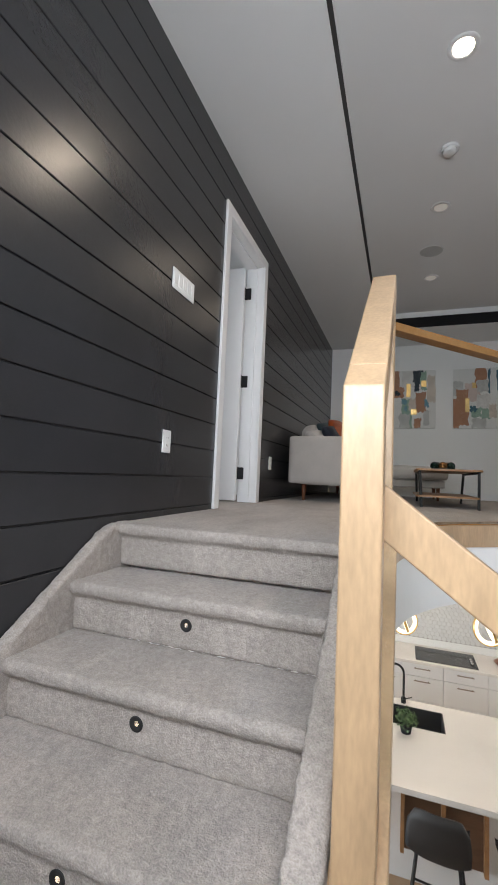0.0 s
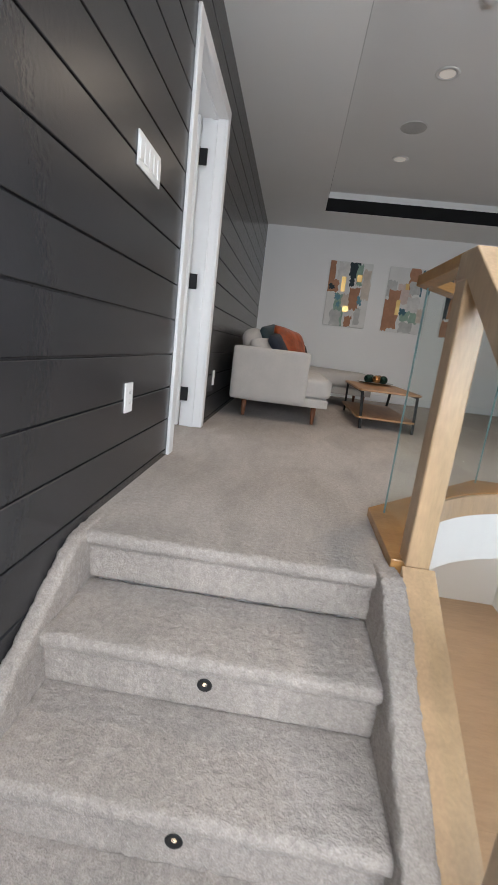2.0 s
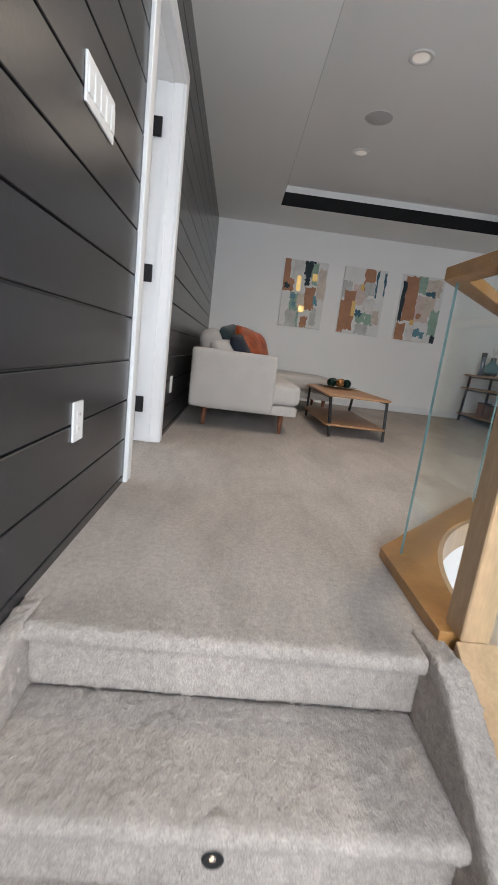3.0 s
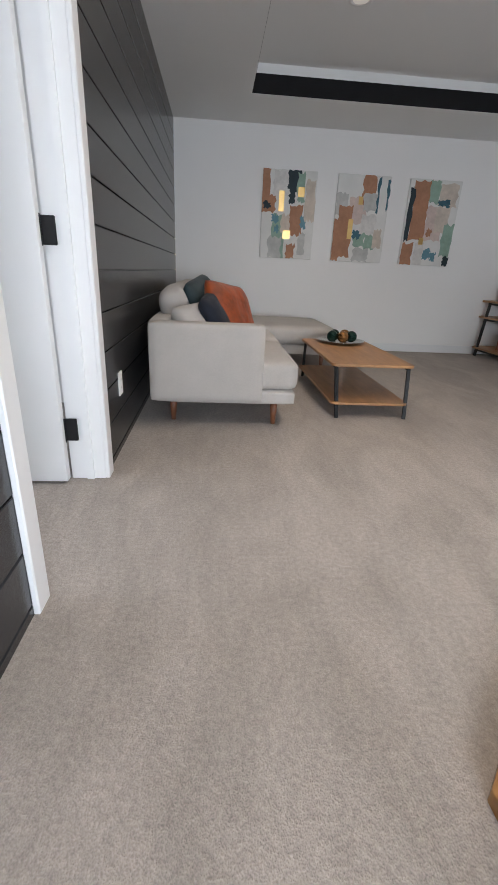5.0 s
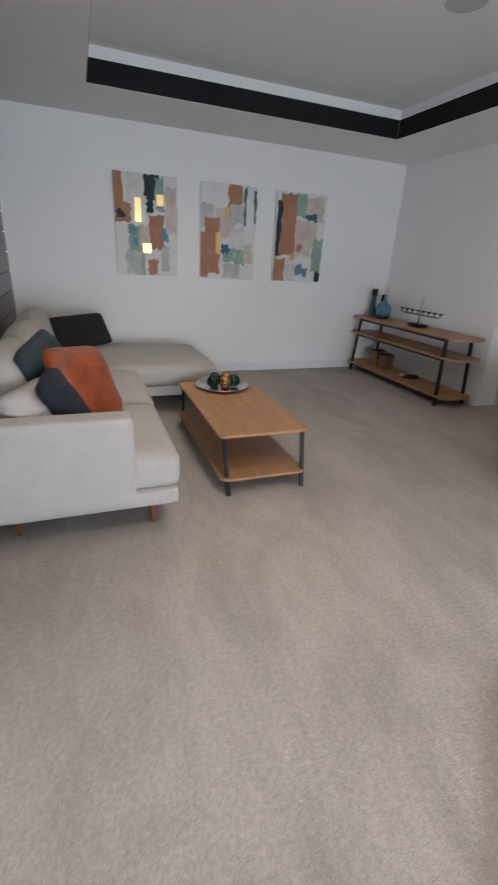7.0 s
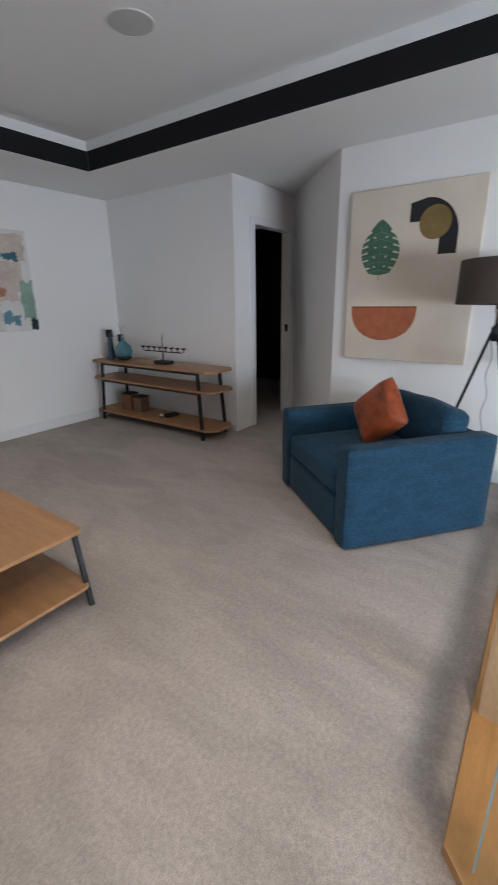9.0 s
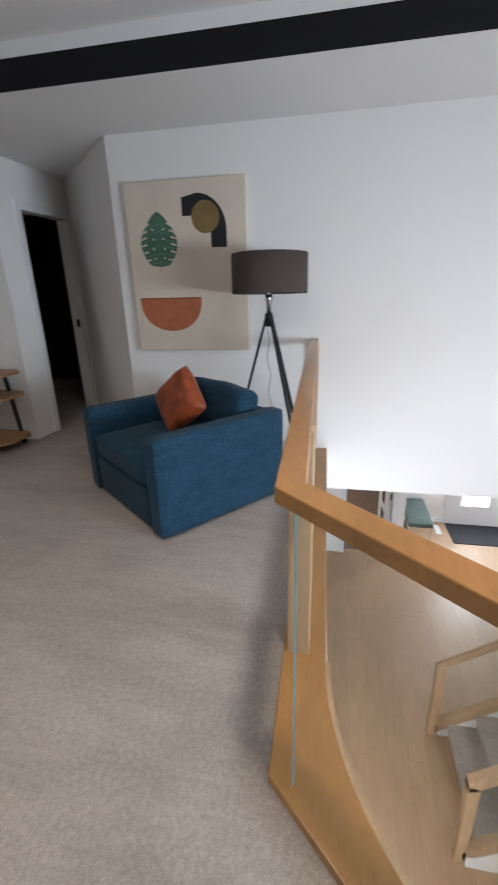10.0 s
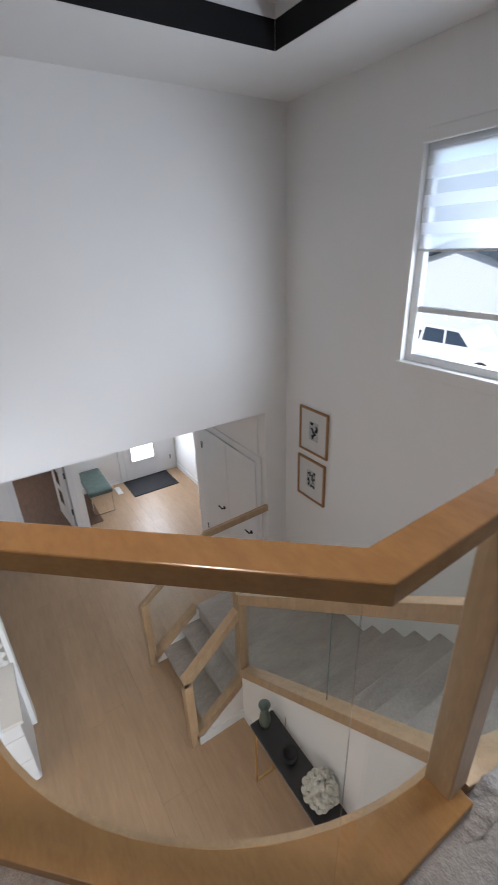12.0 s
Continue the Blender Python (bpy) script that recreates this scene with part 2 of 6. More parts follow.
def lathe(bm, prof, at=(0, 0, 0), n=28, m=None):
    """A solid of revolution round z from (radius, height) pairs."""
    rings = []
    for r, h in prof:
        if r < 1e-5:
            rings.append([bm.verts.new((at[0], at[1], at[2] + h))])
        else:
            rings.append([bm.verts.new((at[0] + r * math.cos(2 * math.pi * i / n), at[1] + r * math.sin(2 * math.pi * i / n), at[2] + h)) for i in range(n)])
    made = [v for r in rings for v in r]
    for a, b in zip(rings, rings[1:]):
        for i in range(n):
            j = (i + 1) % n
            q = [a[i % len(a)], a[j % len(a)], b[j % len(b)], b[i % len(b)]]
            q = list(dict.fromkeys(q))
            if len(q) > 2:
                bm.faces.new(q)
    shut = math.dist(prof[0], prof[-1]) < 1e-6
    for r in (rings[0], rings[-1]):
        if len(r) > 2 and not shut:
            bm.faces.new(r)
    bmesh.ops.recalc_face_normals(bm, faces=bm.faces[:])
    if m is not None:
        bmesh.ops.transform(bm, matrix=m, verts=made)
    return bm


def rod(bm, a, b, r0, r1=None, n=10):
    """A tapered round bar from a to b."""
    a, b = Vector(a), Vector(b)
    r1 = r0 if r1 is None else r1
    q = (b - a).to_track_quat("Z", "Y").to_matrix().to_4x4()
    d = (b - a).length
    ring = [[bm.verts.new(Matrix.Translation(a) @ q @ Vector((r * math.cos(2 * math.pi * i / n), r * math.sin(2 * math.pi * i / n), h))) for i in range(n)] for r, h in ((r0, 0), (r1, d))]
    for i in range(n):
        bm.faces.new((ring[0][i], ring[0][(i + 1) % n], ring[1][(i + 1) % n], ring[1][i]))
    bm.faces.new(ring[0][::-1]), bm.faces.new(ring[1])
    return bm


def bar(bm, a, b, w, h, bev=0.003):
    """A straight square bar from a to b, w across and h high, upright."""
    a, b = Vector(a), Vector(b)
    d = (b - a)
    y = d.normalized()
    x = y.cross(Vector((0, 0, 1))).normalized() if abs(y.z) < 0.99 else Vector((1, 0, 0))
    z = x.cross(y)
    t = bmesh.new()
    box(t, -w / 2, w / 2, 0, d.length, -h / 2, h / 2, bev)
    m = Matrix(((x.x, y.x, z.x, a.x), (x.y, y.y, z.y, a.y), (x.z, y.z, z.z, a.z), (0, 0, 0, 1)))
    bmesh.ops.transform(t, matrix=m, verts=t.verts[:])
    me = bpy.data.meshes.new("bar")
    t.to_mesh(me)
    t.free()
    bm.from_mesh(me)
    bpy.data.meshes.remove(me)
    return bm


def soft_box(bm, x0, x1, y0, y1, z0, z1, r=0.05, cuts=8, puff=0.0, m=None, wob=0.0):
    """A padded block with round edges, its top puffed up."""
    t = bmesh.new()
    bmesh.ops.create_cube(t, size=2.0)
    bmesh.ops.subdivide_edges(t, edges=t.edges[:], cuts=cuts, use_grid_fill=True)
    c, h = Vector(((x0 + x1) / 2, (y0 + y1) / 2, (z0 + z1) / 2)), Vector(((x1 - x0) / 2, (y1 - y0) / 2, (z1 - z0) / 2))
    for v in t.verts:
        p = Vector([math.copysign(abs(u) ** 0.75, u) for u in v.co])
        p = Vector((p.x * h.x, p.y * h.y, p.z * h.z))
        inner = Vector([max(-hh + r, min(hh - r, q)) for q, hh in zip(p, h)])
        d = p - inner
        if d.length > 1e-9:
            d = d.normalized() * r
        q = inner + d
        u, w = q.x / h.x, q.y / h.y
        q.z += puff * (1 - u * u) * (1 - w * w) * (1 if q.z > 0 else 0.3 if q.z < 0 else 0) * (1 if q.z > 0 else -1)
        if wob:
            q += Vector((noise.noise(q * 5), noise.noise(q * 5 + Vector((7, 0, 0))), noise.noise(q * 5 + Vector((0, 9, 0))))) * wob
        v.co = c + q
    if m is not None:
        bmesh.ops.transform(t, matrix=m, verts=t.verts[:])
    me = bpy.data.meshes.new("soft")
    t.to_mesh(me)
    t.free()
    bm.from_mesh(me)
    bpy.data.meshes.remove(me)
    return bm


def pillow(bm, w, h, d, m, n=14):
    """A stuffed square cushion, thin at its seams, with pulled corners."""
    for side in (1, -1):
        g = []
        for i in range(n + 1):
            row = []
            for j in range(n + 1):
                u, v = 2 * i / n - 1, 2 * j / n - 1
                k = max(0.0, (1 - u ** 4) * (1 - v ** 4)) ** 0.55
                pin = 1 - 0.045 * (1 - u * u) * abs(v) ** 3 - 0.09 * (u * v) ** 4
                pin2 = 1 - 0.045 * (1 - v * v) * abs(u) ** 3 - 0.09 * (u * v) ** 4
                q = Vector((u * w / 2 * pin2, v * h / 2 * pin, side * d / 2 * k))
                q.z += 0.012 * noise.noise(Vector((u * 3, v * 3, side * 4 + w * 9))) * k
                row.append(bm.verts.new(m @ q))
            g.append(row)
        for i in range(n):
            for j in range(n):
                q = (g[i][j], g[i + 1][j], g[i + 1][j + 1], g[i][j + 1])
                bm.faces.new(q if side > 0 else q[::-1])
    bmesh.ops.remove_doubles(bm, verts=bm.verts[:], dist=0.0005)
    return bm


def mesh_ob(name, bm, material, smooth=False):
    me = bpy.data.meshes.new(name)
    bm.normal_update()
    bm.to_mesh(me)
    bm.free()
    me.materials.append(material)
    if smooth:
        me.polygons.foreach_set("use_smooth", [True] * len(me.polygons))
    return new(name, me)


def part(name, bm, material, parent, label="", smooth=False):
    ob = mesh_ob(name, bm, material, smooth)
    ob.parent = parent
    if label:
        tagged(ob, label)
    return ob


def thing(name, m, label, category, group=""):
    ob = new(name)
    ob.empty_display_size = 0.1
    ob.matrix_world = m
    return tagged(ob, label, category, group)


def setting(name, bm, material, label="", category=""):
    return tagged(mesh_ob(name, bm, material), label, category, kind="structure")


def B(*a, **k):
    return box(bmesh.new(), *a, **k)


XW, XE, YS, YN, H = -1.09, 3.33, 0.0, 7.70, 2.43
LOW = -3.06
R = 0.18

# ---- large structure ----
T = 0.15
# charcoal board wall: a backing with a doorway and single boards on it
DY0, DY1, DZ = 3.058, 3.83, 2.025
bm = bmesh.new()
box(bm, XW - 0.14, XW - 0.012, 0, 1.96, LOW, H)
box(bm, XW - 0.14, XW - 0.012, 1.96, DY0 - 0.02, -0.03, H)
box(bm, XW - 0.14, XW - 0.012, DY1 + 0.02, YN, -0.03, H)
box(bm, XW - 0.14, XW - 0.012, DY0 - 0.02, DY1 + 0.02, DZ + 0.02, H)
wall_west = setting("wall_west", bm, M["black_wall"], "charcoal horizontal board wall beside the stairs", "wall")

# north wall of the loft and of the kitchen under it
wall_north = setting("wall_north", B(XW, 6.2, YN, YN + T, LOW, 2.9), M["white"], "white painted wall behind the sofa", "wall")
# east wall: over the entry it hangs from the loft's ceiling to a header
bm = bmesh.new()
box(bm, XE, XE + T, 5.89, YN, LOW, 2.9)
box(bm, XE, XE + T, 3.2, 4.83, LOW, 2.9)
box(bm, XE, XE + T, 4.83, 5.89, LOW, -0.3)
box(bm, XE, XE + T, 0.29, 3.2, -0.34, 2.9)
box(bm, XE, XE + T, -0.15, 0.29, LOW, 2.9)
wall_east = setting("wall_east", bm, M["white"], "tall white wall rising from the entry to the loft", "wall")
# recess with the doorway, and its diagonal wall
bm = bmesh.new()
box(bm, XE + T, 3.66, 5.89, 5.99, 0, H)
box(bm, 4.36, 4.6, 5.89, 5.99, 0, H)
box(bm, 3.66, 4.36, 5.89, 5.99, 2.05, H)
wall_recess = setting("wall_recess", bm, M["white"], "white recess wall around a dark doorway", "wall")
wall_diagonal = setting("wall_diagonal", prism(bmesh.new(), [(XE + 0.002, 4.832), (4.45, 5.89), (4.55, 5.89), (4.6, 5.85), (XE + T, 4.75), (XE + 0.004, 4.75)], 0, H), M["white"], "grey-white diagonal wall in the recess", "wall")
# Charcoal paint on these walls stands in for the unlit room's darkness.
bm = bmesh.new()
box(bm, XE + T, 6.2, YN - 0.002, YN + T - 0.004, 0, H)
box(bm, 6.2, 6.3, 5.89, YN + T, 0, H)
# Unseen closing side, added to keep sky light out of the room.
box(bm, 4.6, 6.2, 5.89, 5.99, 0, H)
wall_bedroom = setting("wall_bedroom", bm, M["black_wall"], "wall of the unlit room behind the doorway, its darkness put in as charcoal", "wall")
# south wall with its window
# Only its east end is known; the unseen rest is widened for more daylight.
WX0, WX1, WZ0, WZ1 = -0.75, 1.87, 0.465, 1.90
bm = bmesh.new()
box(bm, XW - 0.14, WX0, -T, YS, LOW, 2.9)
box(bm, WX1, XE, -T, YS, LOW, 2.9)
box(bm, WX0, WX1, -T, YS, LOW, WZ0)
box(bm, WX0, WX1, -T, YS, WZ1, 2.9)
wall_south = setting("wall_south", bm, M["white"], "white stairwell wall with a window", "wall")

# loft floor: carpet on a slab whose edge follows a quarter round
CX, CY, CR = 1.08, 2.02, 1.045
arc = [(CX - CR * math.cos(a), CY + CR * math.sin(a)) for a in [i * math.pi / 2 / 20 for i in range(21)]]
slab = [(0.036, 2.02)] + arc[1:-1] + [(CX, 3.065), (XE, 3.13)]
outline = [(XW, YN), (XW, 2.055), (-0.075, 2.055), (-0.075, 2.02)] + slab + [(XE, YN)]
floor = setting("floor", prism(bmesh.new(), [(XW, YN), (XW, 2.06), (-0.075, 2.06), (-0.062, 2.475), (0.66, 3.216), (XE, 3.266), (XE, 4.83), (4.5, 5.895), (6.2, 5.895), (6.2, YN), (XE, YN)], -0.03, 0), M["carpet"], "light grey plush carpet with brushed marks", "carpet")
bm = prism(bmesh.new(), outline, -0.34, -0.032)
slab_ob = setting("ceiling_lower", bm, M["white"], "white slab edge and ceiling over the kitchen", "ceiling")

# ceiling with a raised tray
TX0, TX1, TY0, TY1, TZ = -0.298, 2.52, 0.715, 6.857, 2.66
bm = bmesh.new()
box(bm, XW - 0.14, TX0, -T, YN + T, H, 2.9)
box(bm, TX1, XE + T, -T, YN + T, H, 2.9)
box(bm, TX0, TX1, TY1, YN + T, H, 2.9)
box(bm, TX0, TX1, -T, TY0, H, 2.9)
box(bm, TX0, TX1, TY0, TY1, TZ, 2.9)
box(bm, XE + T, 6.3, 4.7, YN + T, H, 2.6)
setting("ceiling", bm, M["ceiling"], "white ceiling with a raised tray", "ceiling")
bm = bmesh.new()
BZ = 2.585
box(bm, TX0 + 0.001, TX1 - 0.001, TY1 - 0.002, TY1 - 0.0005, H + 0.003, BZ)
box(bm, TX0 + 0.001, TX1 - 0.001, TY0 + 0.0005, TY0 + 0.002, H + 0.003, BZ)
box(bm, TX0 + 0.0005, TX0 + 0.002, TY0 + 0.006, TY1 - 0.006, H + 0.003, BZ)
box(bm, TX1 - 0.002, TX1 - 0.0005, TY0 + 0.006, TY1 - 0.006, H + 0.003, BZ)
setting("trim_tray", bm, M["band"], "black band round the ceiling tray", "trim")

# main floor, entry and closing walls below
setting("floor_lower", B(-6.5, 8.2, -0.6, 8.0, LOW - 0.25, LOW - 0.02), M["plank"], "sub-floor under the oak planks", "floor")
bm = bmesh.new()
box(bm, -6.5, XW - 0.14, -T, 0, LOW, 0.0)
# Unseen west wall; its opening is added for the daylight lamp.
box(bm, -6.6, -6.45, -T, 0.3, LOW, 0)
box(bm, -6.6, -6.45, 3.3, 8, LOW, 0)
box(bm, -6.6, -6.45, 0.3, 3.3, LOW, -2.8)
box(bm, -6.6, -6.45, 0.3, 3.3, -0.8, 0)
box(bm, -6.5, XW, YN, YN + T, LOW, 0)
setting("wall_living", bm, M["white"], "plain white wall of the main floor", "wall")
setting("ceiling_living", B(-6.6, XW - 0.14, -T, YN + T, -0.34, -0.05), M["ceiling"], "plain white ceiling of the main floor", "ceiling")

# entry hall seen under the header
bm = bmesh.new()
box(bm, XE + T, 5.25, 0.2, 0.3, LOW, -0.3)
box(bm, 5.15, 5.25, -0.35, 0.2, LOW, -0.3)
box(bm, 5.25, 7.75, -0.45, -0.35, LOW, -0.3)
wall_entry = setting("wall_entry", bm, M["white"], "white entry wall with closet doors", "wall")
bm = bmesh.new()
box(bm, 7.75, 7.9, -0.45, 2.0, LOW, -0.3)
setting("wall_front", bm, M["white"], "white wall round the front door", "wall")
bm = bmesh.new()
box(bm, 6.45, 6.6, 1.85, 2.05, LOW, -0.3)
box(bm, 6.45, 6.6, 2.8, 6.0, LOW, -0.3)
box(bm, 6.45, 6.6, 2.05, 2.8, -1.0, -0.3)
box(bm, 6.6, 7.75, 1.85, 2.0, LOW, -0.3)
setting("wall_hall", bm, M["white"], "white hall wall with a doorway", "wall")
bm = bmesh.new()
box(bm, 9.2, 9.3, 1.6, 6, LOW, -0.3)
box(bm, 6.6, 9.3, 5.9, 6.0, LOW, -0.3)
setting("wall_den", bm, M["white"], "plain wall of the room off the hall", "wall")
setting("ceiling_entry", B(XE + T, 9.3, -0.45, 6.0, -0.33, -0.2), M["ceiling"], "plain white entry ceiling", "ceiling")
setting("floor_den", B(6.56, 9.3, 1.6, 6.0, LOW - 0.02, LOW + 0.002), M["darkwood"], "brown wooden floor of the room off the hall", "floor")

# bedroom behind the charcoal wall
bm = bmesh.new()
box(bm, -4.2, XW - 0.14, 1.9, 2.0, 0, H)
box(bm, -4.2, XW - 0.14, 5.0, 5.1, 0, H)
box(bm, -4.3, -4.2, 1.9, 2.7, 0, H)
box(bm, -4.3, -4.2, 4.1, 5.1, 0, H)
box(bm, -4.3, -4.2, 2.7, 4.1, 0, 0.75)
box(bm, -4.3, -4.2, 2.7, 4.1, 2.1, H)
setting("wall_side_room", bm, M["white"], "plain white wall of the side room", "wall")
setting("ceiling_side_room", B(-4.3, XW - 0.14, 1.9, 5.1, H, H + 0.1), M["ceiling"], "plain white ceiling of the side room", "ceiling")
setting("floor_side_room", B(-4.3, XW - 0.001, 1.9, 5.1, -0.045, -0.002), M["carpet"], "light grey carpet of the side room", "carpet")

# ---- stairs ----
RUN, RISE = 0.26, 0.174
NY = [1.955 - RUN * k for k in range(5)]


PILE = bpy.data.textures.new("pile", "CLOUDS")
PILE.noise_scale, PILE.noise_depth = 0.016, 2


def tufted(ob, size=0.009, height=0.011):
    """Rounds a carpeted block and gives it an uneven pile."""
    me = ob.modifiers.new("pile_mesh", "REMESH")
    me.mode, me.voxel_size, me.use_smooth_shade = "VOXEL", size, True
    sm = ob.modifiers.new("pile_round", "SMOOTH")
    sm.factor, sm.iterations = 0.5, 3
    di = ob.modifiers.new("pile_relief", "DISPLACE")
    di.texture, di.strength, di.mid_level, di.texture_coords = PILE, height, 0.5, "LOCAL"
    return ob


def step(name, x0, x1, y0, y1, z, axis, sign, parent, R=R, drop=0.0):
    """One carpeted step with a rounded nosing; sign: the way the nosing points."""
    bm = bmesh.new()
    d = 0.03
    if axis == "y":
        pts = [(y0 - d, z - 0.012), (y0 - d + 0.012, z), (y1, z - drop), (y1, z - R), (y0, z - R), (y0, z - 0.055), (y0 - d + 0.008, z - 0.045), (y0 - d, z - 0.03)]
        prism(bm, pts, x0, x1, "x")
    else:
        pts = [(x1 + d, z - 0.012), (x1 + d - 0.012, z), (x0, z), (x0, z - R), (x1, z - R), (x1, z - 0.055), (x1 + d - 0.008, z - 0.045), (x1 + d, z - 0.03)]
        prism(bm, pts, y0, y1, "y")
    ob = part(name, bm, M["carpet"], parent)
    return tufted(ob) if axis == "y" else ob


stairs = thing("staircase", pose(0, 0, 0), "grey carpeted staircase with two landings and step lights", "stairs")
SX0, SX1 = XW + 0.045, -0.12
for k in range(5):
    step("step", SX0, SX1, NY[k] + 0.02, (NY[k] + 0.04 + RUN if k else 2.3), -RISE * k + (0 if k else 0.006), "y", 1, stairs, RISE if k < 4 else 0.204, 0 if k else 0.017)
part("landing", B(XW, -0.03, 0.0, NY[4] + 0.06, -0.9 - R, -0.9, 0.012, 2), M["carpet"], stairs)
FX = [-0.10 + 0.03 + 0.235 * j for j in range(9)]
for j in range(1, 9):
    step("step", FX[j] - 0.26, FX[j], 0.0, 1.30, -0.9 - R * j, "x", 1, stairs)
part("landing", B(1.66, XE, 0.0, 1.33, -2.52 - R, -2.52, 0.012, 2), M["carpet"], stairs)
for j in range(1, 3):
    y = 1.30 + 0.24 * j
    z = -2.52 - R * j
    bm = bmesh.new()
    pts = [(y + 0.035, z - 0.012), (y + 0.023, z), (y - 0.28, z), (y - 0.28, z - R), (y, z - R), (y, z - 0.055), (y + 0.027, z - 0.045), (y + 0.035, z - 0.03)]
    prism(bm, pts, 2.29, 3.28, "x")
    part("step", bm, M["carpet"], stairs)
# carpet-wrapped sloping curbs on both sides of the upper flight
g = RISE / RUN
for x0, x1 in ((XW, XW + 0.05), (-0.125, -0.047)):
    top = [(2.22, -0.014), (2.03, 0.006), (1.975, 0.012), (1.93, 0.016), (1.875, -0.004), (0.98, -0.004 - g * 0.895)]
    if x1 < -1:
        top = [(2.22, -0.014), (2.03, 0.007), (1.965, 0.007), (1.92, 0.0), (1.875, -0.016), (0.98, -0.016 - g * 0.895)]
    bm = prism(bmesh.new(), top + [(0.98, -1.08), (1.995, -0.32), (2.22, -0.16)], x0, x1, "x", bev=0.012)
    tufted(part("carpet_curb", bm, M["carpet"], stairs), 0.008, 0.014)
# step lights
for y, z, x in [(NY[k] + 0.02, -RISE * k - 0.092, -0.585) for k in (1, 2, 3)]:
    sl = thing("step_light", pose(x, y, z, 90, 0, 0), "small round black step light set in a carpeted riser", "step light", "stair step lights")
    part("bezel", lathe(bmesh.new(), [(0.007, 0), (0.019, 0.001), (0.021, 0.004), (0.019, 0.006), (0.012, 0.004), (0.007, 0.002)], n=24), M["slot"], sl, smooth=True)
    part("lens", lathe(bmesh.new(), [(0.0, 0.002), (0.0066, 0.002), (0.0066, 0.0), (0, 0)], n=20), M["step_bulb"], sl)
# white walls that carry the lower flights
bm = bmesh.new()
ramp = [(-0.06, -0.71), (2.2, -0.71 - 0.766 * 2.26), (2.2, LOW), (-0.06, LOW)]
prism(bm, ramp, 1.30, 1.40, "y")
prism(bm, [(1.40, -0.72), (1.955, -0.3), (1.955, LOW), (1.40, LOW)], -0.045, 0.02, "x")
prism(bm, [(1.30, -2.56), (1.80, -2.93), (1.9, LOW), (1.30, LOW)], 2.2, 2.288, "x")
prism(bm, [(1.30, -2.56), (1.80, -2.93), (1.9, LOW), (1.30, LOW)], 3.282, 3.329, "x")
setting("wall_stair", bm, M["white"], "white wall closing the underside of the stairs", "wall")
bm = bmesh.new()
box(bm, 0.0, 2.2, 1.40, 1.415, LOW, LOW + 0.1)
box(bm, 2.186, 2.2, 1.415, 1.9, LOW, LOW + 0.1)
setting("baseboard_stair", bm, M["trim"], "white baseboard under the stairs", "baseboard")

# ---- railings ----
rail = thing("loft_railing", pose(0, 0, 0), "maple railing with frameless glass round the loft opening", "railing")
PB, PC, PD = (-0.022, 2.425), (0.648, 3.163), (XE, 3.25)
# wood cap between the carpet and the curved edge
cap = [(-0.075, 2.02), (-0.069, 2.482), (0.655, 3.222), (XE, 3.275), (XE, 3.12), (CX, CY + CR + 0.005)] + [(CX - (CR + 0.005) * math.cos(a), CY + (CR + 0.005) * math.sin(a)) for a in [(20 - i) * math.pi / 2 / 20 for i in range(1, 21)]]
part("curb_cap", prism(bmesh.new(), cap, -0.03, 0.035, bev=0.003), M["maple_warm_lit"], rail)
fas = []
for rr in (CR - 0.012, CR + 0.02):
    pts = [(CX - rr * math.cos(a), CY + rr * math.sin(a)) for a in [i * math.pi / 2 / 24 for i in range(25)]]
    fas.append(pts)
part("curved_fascia", prism(bmesh.new(), fas[0] + fas[1][::-1], -0.075, 0.03), M["maple"], rail)


def miter(pts, w, z0, z1, bm):
    """A flat handrail along a plan line, mitred at its corners."""
    n = len(pts)
    left, right = [], []
    for i, p in enumerate(pts):
        p = Vector(p)
        ds = []
        if i:
            ds.append((p - Vector(pts[i - 1])).normalized())
        if i < n - 1:
            ds.append((Vector(pts[i + 1]) - p).normalized())
        nn = Vector((0, 0))
        for d in ds:
            nn += Vector((-d.y, d.x))
        nn.normalize()
        k = w / 2 / (nn.dot(Vector((-ds[0].y, ds[0].x))))
        left.append(p + nn * k), right.append(p - nn * k)
    prism(bm, [tuple(q) for q in left] + [tuple(q) for q in right[::-1]], z0, z1, bev=0.003)
    return bm


RT = 0.954
part("handrail", miter([(-0.005, 1.99), PB, PC, PD], 0.066, RT - 0.038, RT, bmesh.new()), M["maple_warm_lit"], rail)


def pane(name, a, b, z0a, z1a, z0b, z1b, parent, th=0.008, edges=(False, False)):
    """An upright glass sheet between two plan points, with its own bottom and top heights."""
    a, b = Vector((*a, 0)), Vector((*b, 0))
    d = (b - a).normalized()
    nn = Vector((-d.y, d.x, 0)) * th / 2
    bm = bmesh.new()
    q = []
    for s in (1, -1):
        q.append([bm.verts.new(a + nn * s + Vector((0, 0, z0a))), bm.verts.new(b + nn * s + Vector((0, 0, z0b))), bm.verts.new(b + nn * s + Vector((0, 0, z1b))), bm.verts.new(a + nn * s + Vector((0, 0, z1a)))])
    bm.faces.new(q[0]), bm.faces.new(q[1][::-1])
    ob = part(name, bm, M["glass"], parent, "clear glass panel")
    ob.visible_shadow = False
    for p, z0, z1, show in ((a, z0a, z1a, edges[0]), (b, z0b, z1b, edges[1])):
        if not show:
            continue
        bm = bmesh.new()
        e = [bm.verts.new(p + nn * s + Vector((0, 0, z))) for s, z in ((1, z0), (-1, z0), (-1, z1), (1, z1))]
        bm.faces.new(e)
        part("glass_edge", bm, M["edge"], ob, "green polished glass edge")
    return ob


GT = RT - 0.036
